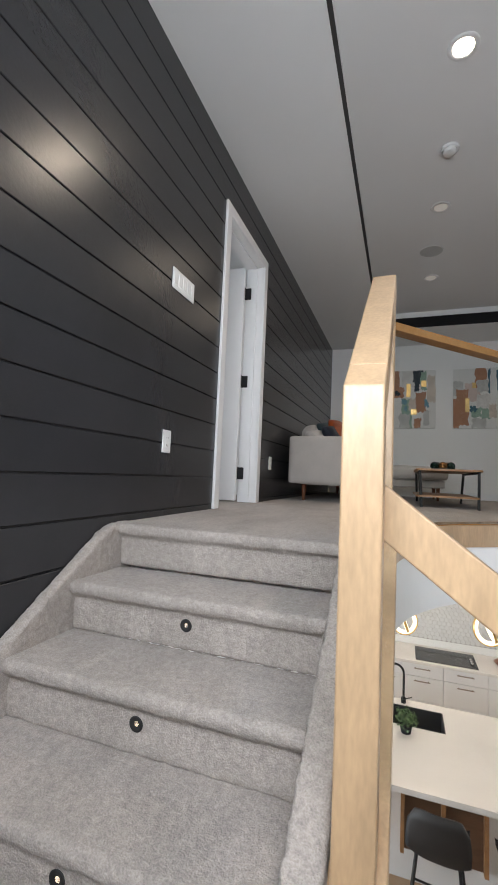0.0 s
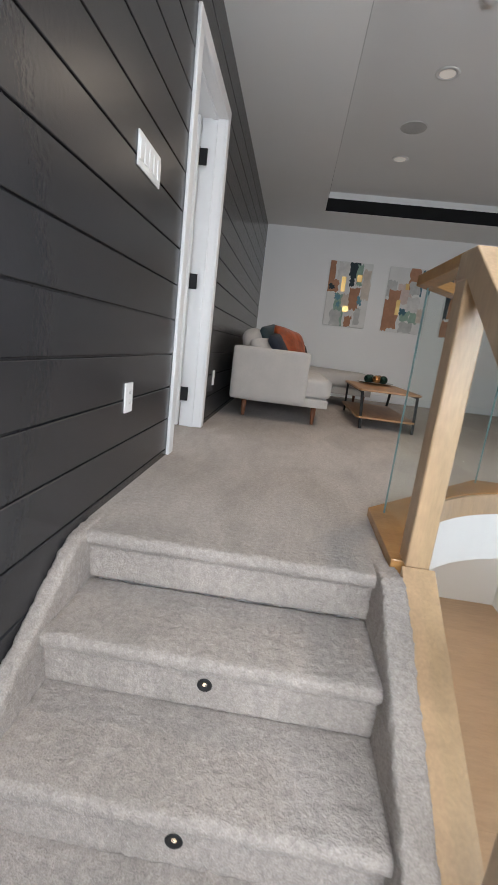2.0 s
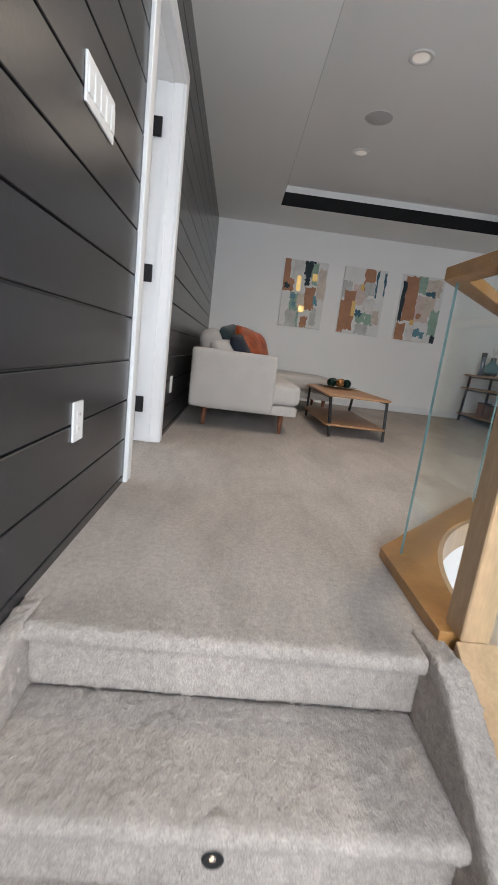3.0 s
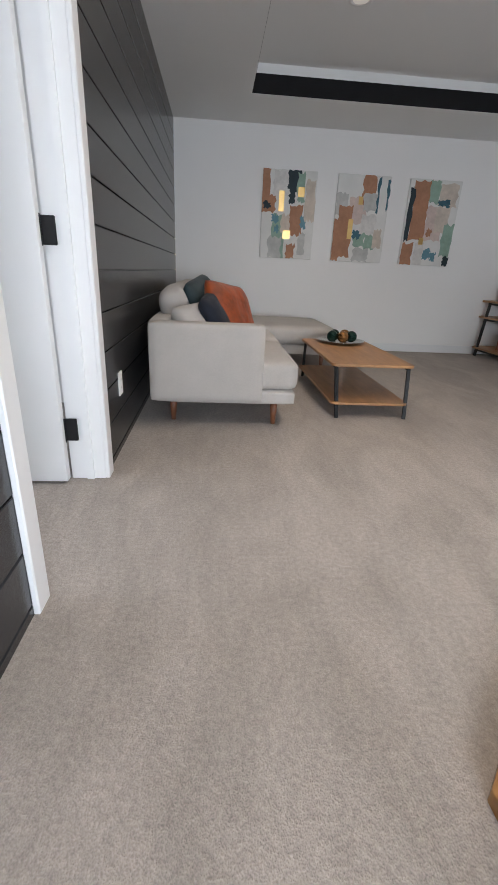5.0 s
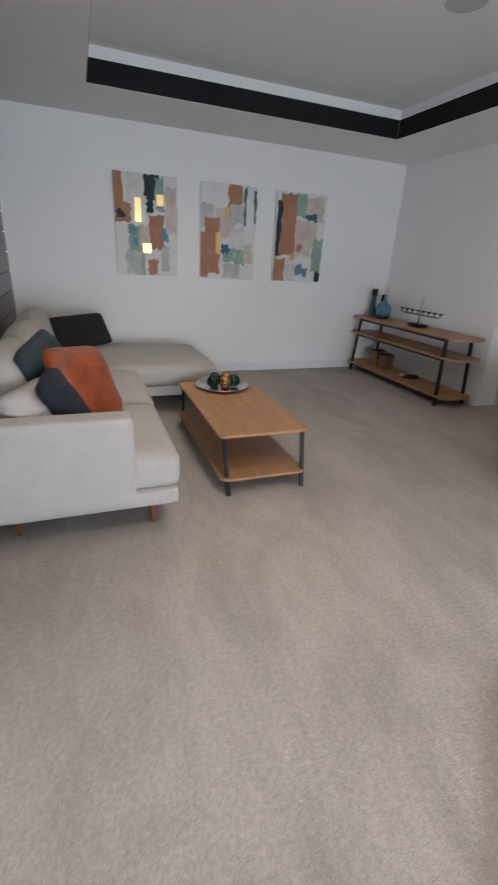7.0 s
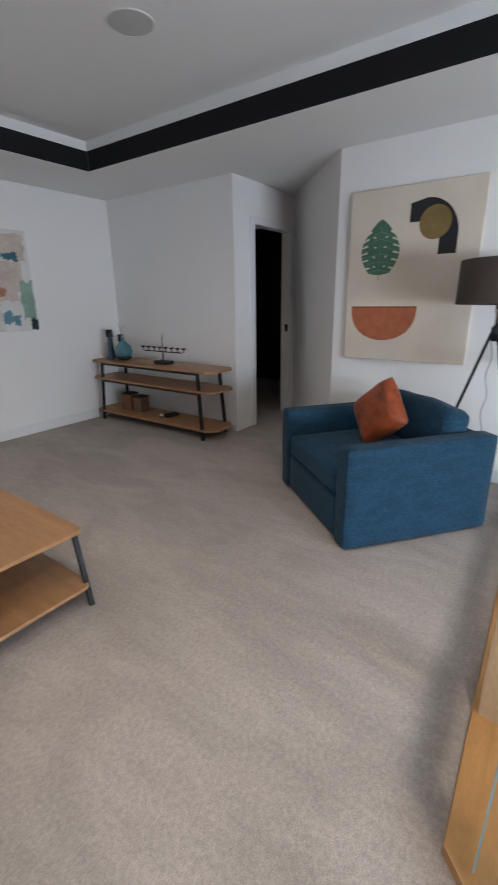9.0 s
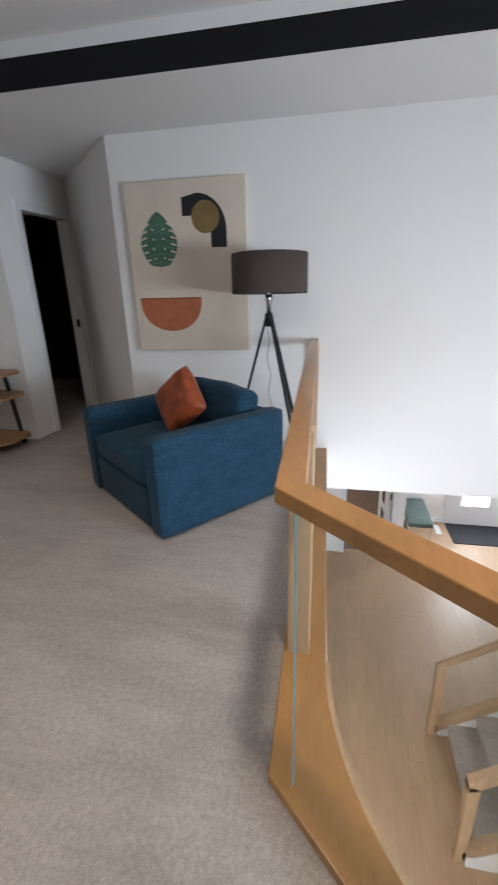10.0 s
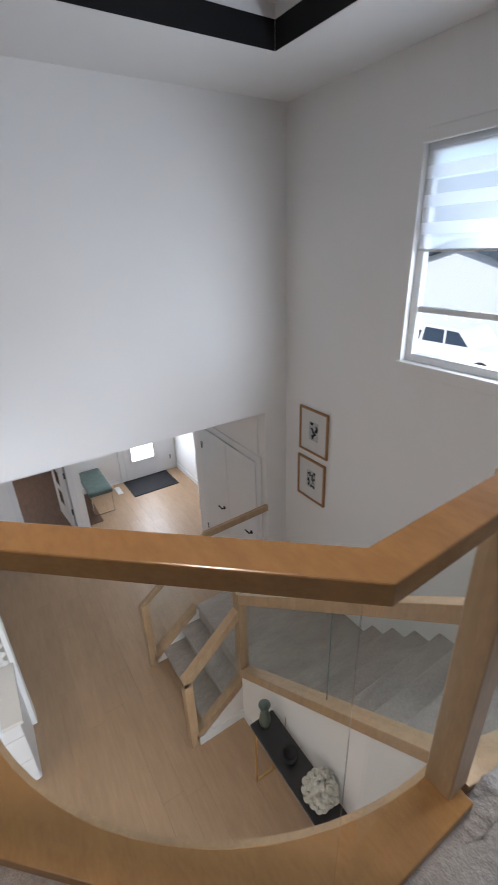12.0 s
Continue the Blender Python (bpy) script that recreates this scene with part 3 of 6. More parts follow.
pane("glass_panel", (-0.008, 2.075), (-0.02, 2.40), 0.03, GT, 0.03, GT, rail, edges=(False, False))
pane("glass_panel", (-0.012, 2.44), (0.636, 3.149), 0.03, GT, 0.03, GT, rail, edges=(True, True))
pane("glass_panel", (0.67, 3.163), (1.10, 3.178), 0.03, GT, 0.03, GT, rail, edges=(False, False))
pane("glass_panel", (1.18, 3.181), (3.29, 3.248), 0.03, GT, 0.03, GT, rail)
part("post", B(-0.038, 0.036, 1.99, 2.07, 0.03, GT, 0.004), M["maple"], rail)
part("post", B(1.10, 1.18, 3.135, 3.215, 0.03, GT, 0.004), M["maple"], rail)
part("wall_post", B(3.29, XE, 3.21, 3.285, 0.03, GT, 0.004), M["maple"], rail)

srail = thing("stair_railing", pose(0, 0, 0), "maple stair railing with newel and glass beside the carpeted flight", "railing")
part("newel", prism(bmesh.new(), [(1.225, -1.5), (1.225, 0.405), (1.315, 0.468), (1.315, -1.5)], -0.04, 0.036, "x", bev=0.004), M["maple"], srail)
# the handrail of the upper flight runs from the loft post down to the newel
part("handrail", prism(bmesh.new(), [(2.065, RT - 0.002), (1.955, RT - 0.002), (1.317, 0.469), (1.317, 0.37), (1.93, 0.83), (1.985, 0.875), (2.065, 0.875)], -0.041, 0.037, "x", bev=0.004), M["maple"], srail)
part("shoe_rail", prism(bmesh.new(), [(1.995, 0.03), (0.92, 0.03 - g * 1.075), (0.92, -0.2 - g * 1.075), (1.995, -0.2)], -0.047, 0.055, "x", bev=0.003), M["maple"], srail)
pane("glass_panel", (-0.005, 1.315), (-0.005, 1.99), 0.03 - g * 0.68, 0.36, 0.03, 0.85, srail)
# lower flight down along the window wall


def sl(x, z):
    return z - 0.766 * x


part("handrail", prism(bmesh.new(), [(0.012, 0.24), (2.2, sl(2.2, 0.24)), (2.2, sl(2.2, 0.13)), (0.012, 0.13)], 1.315, 1.395, "y", bev=0.004), M["maple"], srail)
part("shoe_rail", prism(bmesh.new(), [(-0.05, -0.66), (2.2, sl(2.25, -0.66)), (2.2, sl(2.25, -0.76)), (-0.05, -0.76)], 1.30, 1.41, "y", bev=0.004), M["maple"], srail)
pane("glass_panel", (0.012, 1.355), (1.1, 1.355), -0.72, 0.14, sl(1.1, -0.72), sl(1.1, 0.14), srail, edges=(False, True))
pane("glass_panel", (1.11, 1.355), (2.2, 1.355), sl(1.11, -0.72), sl(1.11, 0.14), sl(2.2, -0.72), sl(2.2, 0.14), srail)
part("newel", B(2.2, 2.29, 1.31, 1.40, -2.56, -1.44, 0.004), M["maple"], srail)
# first flight
for x in (2.2, 3.27):
    part("newel", B(x, x + 0.085, 1.9, 1.985, LOW, -2.16, 0.004), M["maple"], srail)
    q = [(1.40, -1.64), (1.93, -2.10), (1.985, -2.14), (1.985, -2.22), (1.93, -2.20), (1.40, -1.74)]
    if x > 3:
        q = [(0.3, -1.5), (1.15, -1.54), (1.985, -2.14), (1.985, -2.22), (1.15, -1.62), (0.3, -1.58)]
    part("handrail", prism(bmesh.new(), q, x + (0.015 if x > 3 else 0), x + (0.058 if x > 3 else 0.085), "x", bev=0.004), M["maple"], srail)
    part("shoe_rail", prism(bmesh.new(), [(1.36, -2.49), (1.93, -2.92), (1.93, -3.02), (1.36, -2.59)], x, x + 0.085, "x", bev=0.004), M["maple"], srail)
    pane("glass_panel", (x + 0.042, 1.40), (x + 0.042, 1.9), -2.54, -1.72, -2.93, -2.16, srail)

# ---- doorway in the charcoal wall ----
door_1 = setting("door_1", B(XW - 0.99, XW - 0.15, DY1 - 0.062, DY1 - 0.022, 0.012, DZ - 0.01, 0.003), M["trim"], "white door standing open on black hinges", "door")
bm = bmesh.new()
for y0, y1 in ((DY0 - 0.078, DY0), (DY1, DY1 + 0.078)):
    box(bm, XW - 0.002, XW + 0.018, y0, y1, 0, DZ + 0.0, 0.004)
box(bm, XW - 0.002, XW + 0.018, DY0 - 0.078, DY1 + 0.078, DZ, DZ + 0.075, 0.004)
part("casing", bm, M["trim"], door_1)
bm = bmesh.new()
box(bm, XW - 0.15, XW - 0.001, DY0 - 0.02, DY0, 0, DZ)
box(bm, XW - 0.15, XW - 0.001, DY1, DY1 + 0.02, 0, DZ)
box(bm, XW - 0.15, XW - 0.001, DY0, DY1, DZ, DZ + 0.02)
box(bm, XW - 0.08, XW - 0.05, DY1 - 0.013, DY1, 0, DZ)
box(bm, XW - 0.08, XW - 0.05, DY0, DY0 + 0.013, 0, DZ)
box(bm, XW - 0.08, XW - 0.05, DY0 + 0.013, DY1 - 0.013, DZ - 0.013, DZ)
part("jamb", bm, M["trim"], door_1)
for z in (0.19, 0.972, 1.745):
    hb = bmesh.new()
    box(hb, XW - 0.155, XW - 0.1, DY1 - 0.02, DY1 - 0.008, z, z + 0.1, 0.003)
    rod(hb, (XW - 0.155, DY1 - 0.027, z - 0.004), (XW - 0.155, DY1 - 0.027, z + 0.104), 0.008)
    part("hinge", hb, M["black_metal"], door_1, "black hinge")

# ---- loft things ----


def sofa():
    s = thing("sectional_sofa", pose(0, 0, 0), "light grey upholstered sectional sofa with a chaise on walnut legs", "sofa")
    x0, y0, y1 = -1.0, 4.505, 7.28
    part("arm", soft_box(bmesh.new(), x0 + 0.02, -0.31, y0, y0 + 0.13, 0.17, 0.63, 0.022, 10, m=None), M["sofa"], s, smooth=True)
    part("back", soft_box(bmesh.new(), x0, x0 + 0.14, y0 + 0.13, y1, 0.17, 0.63, 0.025, 10), M["sofa"], s, smooth=True)
    part("base_frame", soft_box(bmesh.new(), x0 + 0.1, -0.105, y0 + 0.012, 6.28, 0.16, 0.245, 0.02, 8), M["sofa"], s, smooth=True)
    part("chaise_base", soft_box(bmesh.new(), x0 + 0.1, 0.575, 6.28, y1, 0.16, 0.26, 0.02, 8), M["sofa"], s, smooth=True)
    part("seat_cushion", soft_box(bmesh.new(), x0 + 0.14, -0.09, y0 + 0.02, 5.39, 0.245, 0.42, 0.05, 10, 0.025), M["sofa"], s, smooth=True)
    part("seat_cushion", soft_box(bmesh.new(), x0 + 0.14, -0.08, 5.40, 6.22, 0.245, 0.42, 0.05, 10, 0.025), M["sofa"], s, smooth=True)
    part("chaise_cushion", soft_box(bmesh.new(), x0 + 0.14, 0.61, 6.225, y1, 0.26, 0.43, 0.06, 12, 0.025), M["sofa"], s, smooth=True)
    for ya, yb in ((4.96, 5.62), (5.64, 6.3), (6.32, 7.15)):
        m = Matrix.Translation((x0 + 0.19, (ya + yb) / 2, 0.42)) @ Euler((0, radians(-14), 0)).to_matrix().to_4x4()
        part("back_cushion", soft_box(bmesh.new(), -0.10, 0.12, -(yb - ya) / 2, (yb - ya) / 2, 0.0, 0.38, 0.095, 10, 0.02, m, 0.006), M["sofa"], s, smooth=True)
    for x, y in ((-0.218, 4.64), (-0.86, 4.69), (-0.2, 6.05), (-0.87, 7.18), (0.5, 7.18), (0.5, 6.4)):
        part("leg", rod(bmesh.new(), (x, y, 0), (x, y + 0.012, 0.165), 0.015, 0.026, 14), M["walnut"], s, "tapered walnut leg", True)
    return s


sofa()


def cushion(m, w, h, d, material, label, name="throw_pillow", group=""):
    p = thing(name, m, label, "pillow", group)
    part("cover", pillow(bmesh.new(), w, h, d, Matrix.Identity(4)), material, p, smooth=True)
    return p


def leaning(x, y, z, yaw, tilt, roll=0):
    """A pose for an upright cushion whose broad side faces the way yaw, leaning back by tilt."""
    return pose(x, y, z) @ pose(0, 0, 0, 0, 0, yaw) @ pose(0, 0, 0, 90 - tilt, 0, 0) @ pose(0, 0, 0, 0, 0, roll)


cushion(leaning(-0.70, 4.80, 0.575, 62, 34, 3), 0.38, 0.32, 0.17, M["sofa"], "pale grey throw pillow leaning on the sofa back", group="sofa pillows")
cushion(leaning(-0.57, 4.87, 0.615, 74, 30, 10), 0.38, 0.38, 0.12, M["navy"], "navy blue throw pillow leaning on the sofa", group="sofa pillows")
cushion(leaning(-0.49, 5.02, 0.64, 58, 26, -8), 0.45, 0.45, 0.14, M["orange"], "burnt orange velvet throw pillow on the sofa", group="sofa pillows")
cushion(leaning(-0.66, 5.2, 0.65, 70, 22, 10), 0.46, 0.46, 0.13, M["teal"], "dark teal throw pillow behind the orange one", group="sofa pillows")
cushion(leaning(-0.50, 7.06, 0.59, 22, 36, 4), 0.56, 0.34, 0.13, M["blackcloth"], "black lumbar pillow lying on the chaise", group="sofa pillows")


def rounded(x0, x1, y0, y1, r, n=6):
    pts = []
    for cx, cy, a0 in ((x1 - r, y1 - r, 0), (x0 + r, y1 - r, 90), (x0 + r, y0 + r, 180), (x1 - r, y0 + r, 270)):
        pts += [(cx + r * math.cos(radians(a0 + 90 * i / n)), cy + r * math.sin(radians(a0 + 90 * i / n))) for i in range(n + 1)]
    return pts


def coffee_table():
    t = thing("coffee_table", pose(0.482, 5.41, 0), "oak coffee table with a lower shelf and black metal legs", "table")
    part("tabletop", prism(bmesh.new(), rounded(-0.29, 0.29, -0.575, 0.575, 0.04), 0.345, 0.365, bev=0.004), M["oak"], t)
    part("shelf", prism(bmesh.new(), rounded(-0.29, 0.26, -0.635, 0.615, 0.05), 0.095, 0.113, bev=0.004), M["oak"], t)
    for sx in (-1, 1):
        for sy in (-1, 1):
            b = bar(bmesh.new(), (sx * 0.24, sy * 0.63, 0), (sx * 0.255, sy * 0.54, 0.345), 0.024, 0.02, 0.002)
            part("leg", b, M["black_metal"], t, "black metal leg")
        part("side_rail", bar(bmesh.new(), (sx * 0.254, -0.55, 0.335), (sx * 0.254, 0.55, 0.335), 0.016, 0.018, 0.002), M["black_metal"], t)
    return t


coffee_table()
tray = thing("serving_tray", pose(0.5, 5.80, 0.365), "round mirrored tray on the coffee table", "tray")
part("dish", lathe(bmesh.new(), [(0, 0.002), (0.10, 0.002), (0.175, 0.012), (0.205, 0.022), (0.208, 0.025), (0.2, 0.026), (0.17, 0.018), (0.1, 0.008), (0, 0.007)], n=48), mat("pewter", (0.5, 0.5, 0.48), 0.18, 0.9, var=0.05), tray, smooth=True)
green_orb = mat("green_orb", (0.008, 0.034, 0.026), 0.12, 0.6, var=0.35, scale=14)
gold_orb = mat("copper_orb", (0.42, 0.2, 0.07), 0.2, 0.85, var=0.3, scale=14)
for i, (dx, dy, mm) in enumerate(((-0.085, -0.04, green_orb), (0.0, -0.075, gold_orb), (0.085, -0.035, green_orb), (-0.045, 0.05, green_orb), (0.05, 0.055, gold_orb))):
    o = thing("decorative_ball", pose(0.5 + dx, 5.80 + dy, 0.376), "glossy dark green ball on the tray" if mm is green_orb else "glossy copper-coloured ball on the tray", "ball", "balls on the tray")
    part("ball", lathe(bmesh.new(), [(0.048 * math.sin(math.pi * k / 16), 0.048 - 0.048 * math.cos(math.pi * k / 16)) for k in range(17)], n=28), mm, o, smooth=True)


def console():
    c = thing("console_shelf", pose(3.05, 6.77, 0), "three-tier oak console shelf with splayed black legs", "shelf")

    def cut(hx, hy, k=0.075):
        return [(-hx, -hy + k), (-hx + k, -hy), (hx - k, -hy), (hx, -hy + k), (hx, hy - k), (hx - k, hy), (-hx + k, hy), (-hx, hy - k)]
    for z, hy in ((0.70, 0.94), (0.505, 0.945), (0.115, 0.93)):
        part("shelf", prism(bmesh.new(), cut(0.2, hy), z - 0.022, z, bev=0.003), M["oak"], c)
    for sx in (-1, 1):
        for sy in (-1, 1):
            part("leg", bar(bmesh.new(), (sx * 0.185, sy * 0.79, 0), (sx * 0.165, sy * 0.74, 0.68), 0.028, 0.032, 0.003), M["black_metal"], c, "black metal leg")
    for z in (0.675, 0.48, 0.09):
        for sx in (-1, 1):
            part("shelf_rail", bar(bmesh.new(), (sx * 0.17, -0.76, z - 0.012), (sx * 0.17, 0.76, z - 0.012), 0.02, 0.022, 0.002), M["black_metal"], c)
    return c


console()
# on the console
v = thing("glass_vase", pose(3.06, 7.32, 0.70), "round teal glass vase with a dark base on the console", "vase")
part("body", lathe(bmesh.new(), [(0.05, 0.0), (0.075, 0.02), (0.098, 0.07), (0.1, 0.1), (0.085, 0.15), (0.05, 0.19), (0.024, 0.21), (0.02, 0.24), (0.026, 0.25), (0.018, 0.25), (0.013, 0.215), (0, 0.205)], n=32), mat("teal_glass", (0.06, 0.19, 0.23), 0.08, var=0.15, coat=0.5), v, smooth=True)
part("base", lathe(bmesh.new(), [(0, 0), (0.06, 0), (0.083, 0.02), (0.092, 0.045), (0.089, 0.046), (0, 0.03)], n=32), mat("dark_glass", (0.02, 0.025, 0.03), 0.1), v, smooth=True)
bm = bmesh.new()
for k in range(5):
    a = k * 1.3
    p = [Vector((0, 0, 0.22)), Vector((0.012 * math.cos(a), 0.012 * math.sin(a), 0.3)), Vector((0.035 * math.cos(a), 0.035 * math.sin(a), 0.37 + 0.02 * (k % 3)))]
    rod(bm, p[0], p[1], 0.002, 0.002, 6), rod(bm, p[1], p[2], 0.002, 0.004, 6)
part("stem", bm, mat("pale_stem", (0.45, 0.43, 0.4), 0.6), v)
for y, x, h in ((7.50, 3.02, 0.25), (7.45, 3.14, 0.19)):
    ch = thing("candle_holder", pose(x, y, 0.70), "smoky blue glass candle holder with a black candle", "candle holder", "candle holders on the console")
    part("holder", lathe(bmesh.new(), [(0, 0), (0.05, 0), (0.046, 0.02), (0.034, h * 0.5), (0.028, h), (0.045, h + 0.01), (0.045, h + 0.018), (0, h + 0.018)], n=8), mat("smoky_blue_glass", (0.02, 0.05, 0.09), 0.12, var=0.1), ch)
    part("candle", lathe(bmesh.new(), [(0, h + 0.018), (0.036, h + 0.018), (0.037, h + 0.085), (0, h + 0.088)], n=20), M["blackcloth"], ch, "black pillar candle", True)
mn = thing("candelabra", pose(3.05, 6.66, 0.70), "black metal candelabra with eight flat cups on the console", "candelabra")
part("base", B(-0.055, 0.055, -0.1, 0.1, 0, 0.035, 0.006, 2), M["black_metal"], mn)
part("stem", rod(bmesh.new(), (0, 0, 0.035), (0, 0, 0.28), 0.009, 0.008, 10), M["chrome"], mn, "steel stem", True)
part("ring", lathe(bmesh.new(), [(0.012, -0.006), (0.02, -0.006), (0.02, 0.006), (0.012, 0.006)], m=pose(0, 0, 0.30, 0, 90, 0), n=20), M["chrome"], mn)
part("arm", bar(bmesh.new(), (0, -0.28, 0.13), (0, 0.28, 0.13), 0.012, 0.01, 0.002), M["black_metal"], mn)
for k in range(8):
    y = -0.30 + 0.6 * k / 7
    b = bmesh.new()
    lathe(b, [(0, 0.135), (0.006, 0.135), (0.006, 0.16), (0.02, 0.166), (0.028, 0.178), (0.022, 0.178), (0, 0.172)], at=(0, y * 1.02, 0), n=16)
    part("cup", b, M["black_metal"], mn, smooth=True)
for y, mm, h, lab in ((7.28, M["walnut"], 0.19, "brown wooden bookend box on the lower shelf"), (7.10, M["darkwood"], 0.17, "dark brown box on the lower shelf")):
    bx = thing("storage_box", pose(3.06, y, 0.115, 0, 0, 6), lab, "box", "boxes on the lower shelf")
    part("body", B(-0.07, 0.07, -0.06, 0.06, 0, h, 0.004), mm, bx)
    part("lid", B(-0.073, 0.073, -0.063, 0.063, h, h + 0.012, 0.003), M["blackcloth"], bx)
kn = thing("knot_sculpture", pose(3.04, 6.62, 0.115, 0, 0, 70), "small black knot ornament with a steel ball on the lower shelf", "ornament")
part("body", soft_box(bmesh.new(), -0.03, 0.03, -0.11, 0.06, 0.0, 0.045, 0.02, 6, 0.0), M["blackcloth"], kn, smooth=True)
part("ball", lathe(bmesh.new(), [(0.03 * math.sin(math.pi * k / 12), 0.03 - 0.03 * math.cos(math.pi * k / 12)) for k in range(13)], at=(0, 0.09, 0), n=20), M["chrome"], kn, smooth=True)


def armchair():
    c = thing("armchair", pose(2.47, 4.09, 0, 0, 0, 51), "square blue upholstered armchair standing on the carpet", "armchair")
    w, d = 0.512, 0.475
    for s in (-1, 1):
        part("arm", soft_box(bmesh.new(), s * w - (0.13 if s > 0 else 0), s * w + (0.13 if s < 0 else 0), -d, d, 0.012, 0.60, 0.022, 10, wob=0.003), M["blue"], c, smooth=True)
    part("back", soft_box(bmesh.new(), -w + 0.12, w - 0.12, -d, -d + 0.16, 0.012, 0.58, 0.03, 8), M["blue"], c, smooth=True)
    part("base", soft_box(bmesh.new(), -w + 0.125, w - 0.125, -d + 0.14, d - 0.02, 0.012, 0.27, 0.015, 8), M["blue"], c, smooth=True)
    part("seat_cushion", soft_box(bmesh.new(), -w + 0.14, w - 0.14, -d + 0.15, d - 0.005, 0.275, 0.435, 0.05, 10, 0.02, wob=0.006), M["blue"], c, smooth=True)
    m = Matrix.Translation((0, -d + 0.2, 0.44)) @ Euler((radians(12), 0, 0)).to_matrix().to_4x4()
    part("back_cushion", soft_box(bmesh.new(), -w + 0.14, w - 0.14, -0.09, 0.09, -0.02, 0.28, 0.06, 10, 0.02, m, 0.008), M["blue"], c, smooth=True)
    return c


armchair()
cushion(pose(2.475, 4.085, 0.645) @ pose(0, 0, 0, 0, 0, -118) @ pose(0, 0, 0, 72, 0, 0) @ pose(0, 0, 0, 0, 0, 43), 0.37, 0.37, 0.15, M["orange"], "burnt orange velvet pillow on the blue armchair")


def floor_lamp():
    f = thing("floor_lamp", pose(2.94, 3.55, 0), "tripod floor lamp with a dark brown drum shade", "lamp")
    bm = bmesh.new()
    m = pose(0, 0, 0, 0, 2, 0)
    r, z0, z1 = 0.262, 1.30, 1.555
    lathe(bm, [(r, z0), (r, z1), (r - 0.006, z1), (r - 0.006, z0), (r, z0)], n=56, m=m)
    part("shade", bm, M["shade"], f, "dark brown drum shade", True)
    for k in range(3):
        a = k * 2.1
        part("shade_spoke", rod(bmesh.new(), (0, 0, 1.30), ((r - 0.004) * math.cos(a), (r - 0.004) * math.sin(a), 1.325), 0.003, 0.003, 6), M["black_metal"], f)
    part("socket", lathe(bmesh.new(), [(0, 1.17), (0.016, 1.17), (0.018, 1.24), (0.024, 1.25), (0.024, 1.30), (0, 1.31)], n=18), M["chrome"], f, smooth=True)
    part("hub", lathe(bmesh.new(), [(0, 1.08), (0.022, 1.08), (0.03, 1.10), (0.03, 1.16), (0.02, 1.175), (0, 1.175)], n=18), M["black_metal"], f, smooth=True)
    for x, y in ((0.29, -0.23), (-0.32, -0.28), (-0.06, 0.33)):
        leg = part("leg", bar(bmesh.new(), (x, y, 0.01), (x * 0.07, y * 0.07, 1.13), 0.026, 0.018, 0.003), M["black_metal"], f, "black leg")
        part("foot", lathe(bmesh.new(), [(0, 0), (0.017, 0), (0.017, 0.012), (0, 0.014)], at=(x, y, 0), n=14), M["black_metal"], leg)
    cu = bmesh.new()
    last = None
    for k in range(25):
        z = 1.1 - k * 1.09 / 24
        p = Vector((0.05 + 0.2 * k / 24 + 0.015 * math.sin(k * 0.9), 0.02 + 0.01 * math.cos(k * 1.1), max(0.006, z)))
        if last:
            rod(cu, last, p, 0.0035, 0.0035, 6)
        last = p
    part("cord", cu, mat("grey_cord", (0.35, 0.35, 0.35), 0.6), f)
    return f


floor_lamp()

# ---- pictures ----


def canvas(name, m, w, h, label, colour):
    """A stretched canvas whose face looks along its own -y, its lower left corner at the origin."""
    c = thing(name, m, label, "painting")
    part("canvas", B(0, w, -0.038, 0, 0, h, 0.004), colour, c)
    return c


PAINT = {}


def paint(rgb):
    if rgb not in PAINT:
        PAINT[rgb] = mat("paint", rgb, 0.75, var=0.14, scale=9, bump=0.15, bscale=40, fine=0.05, fscale=30)
    return PAINT[rgb]


def patch(c, pts, rgb, lift, name="brushwork", gold=False):
    """One flat painted area on a canvas, pts in shares of its size."""
    bm = bmesh.new()
    w, h = c["w"], c["h"]
    vs = [bm.verts.new((x * w, -0.0382 - lift * 0.0004, y * h)) for x, y in pts]
    f = bm.faces.new(vs)
    f.normal_update()
    if f.normal.y > 0:
        f.normal_flip()
    bmesh.ops.triangulate(bm, faces=[f])
    return part(name, bm, M["brass"] if gold else paint(rgb), c)


def wavy(x0, x1, y0, y1, k, seed):
    """A hand-cut block: its edges wander by k."""
    rnd = random.Random(seed)
    pts = []
    for i in range(6):
        pts.append((x0 + (x1 - x0) * i / 6, y0 + rnd.uniform(-k, k)))
    for i in range(6):
        pts.append((x1 + rnd.uniform(-k, k), y0 + (y1 - y0) * i / 6))
    for i in range(6):
        pts.append((x1 - (x1 - x0) * i / 6, y1 + rnd.uniform(-k, k)))
    for i in range(6):
        pts.append((x0 + rnd.uniform(-k, k), y1 - (y1 - y0) * i / 6))
    return [(min(1, max(0, x)), min(1, max(0, y))) for x, y in pts]


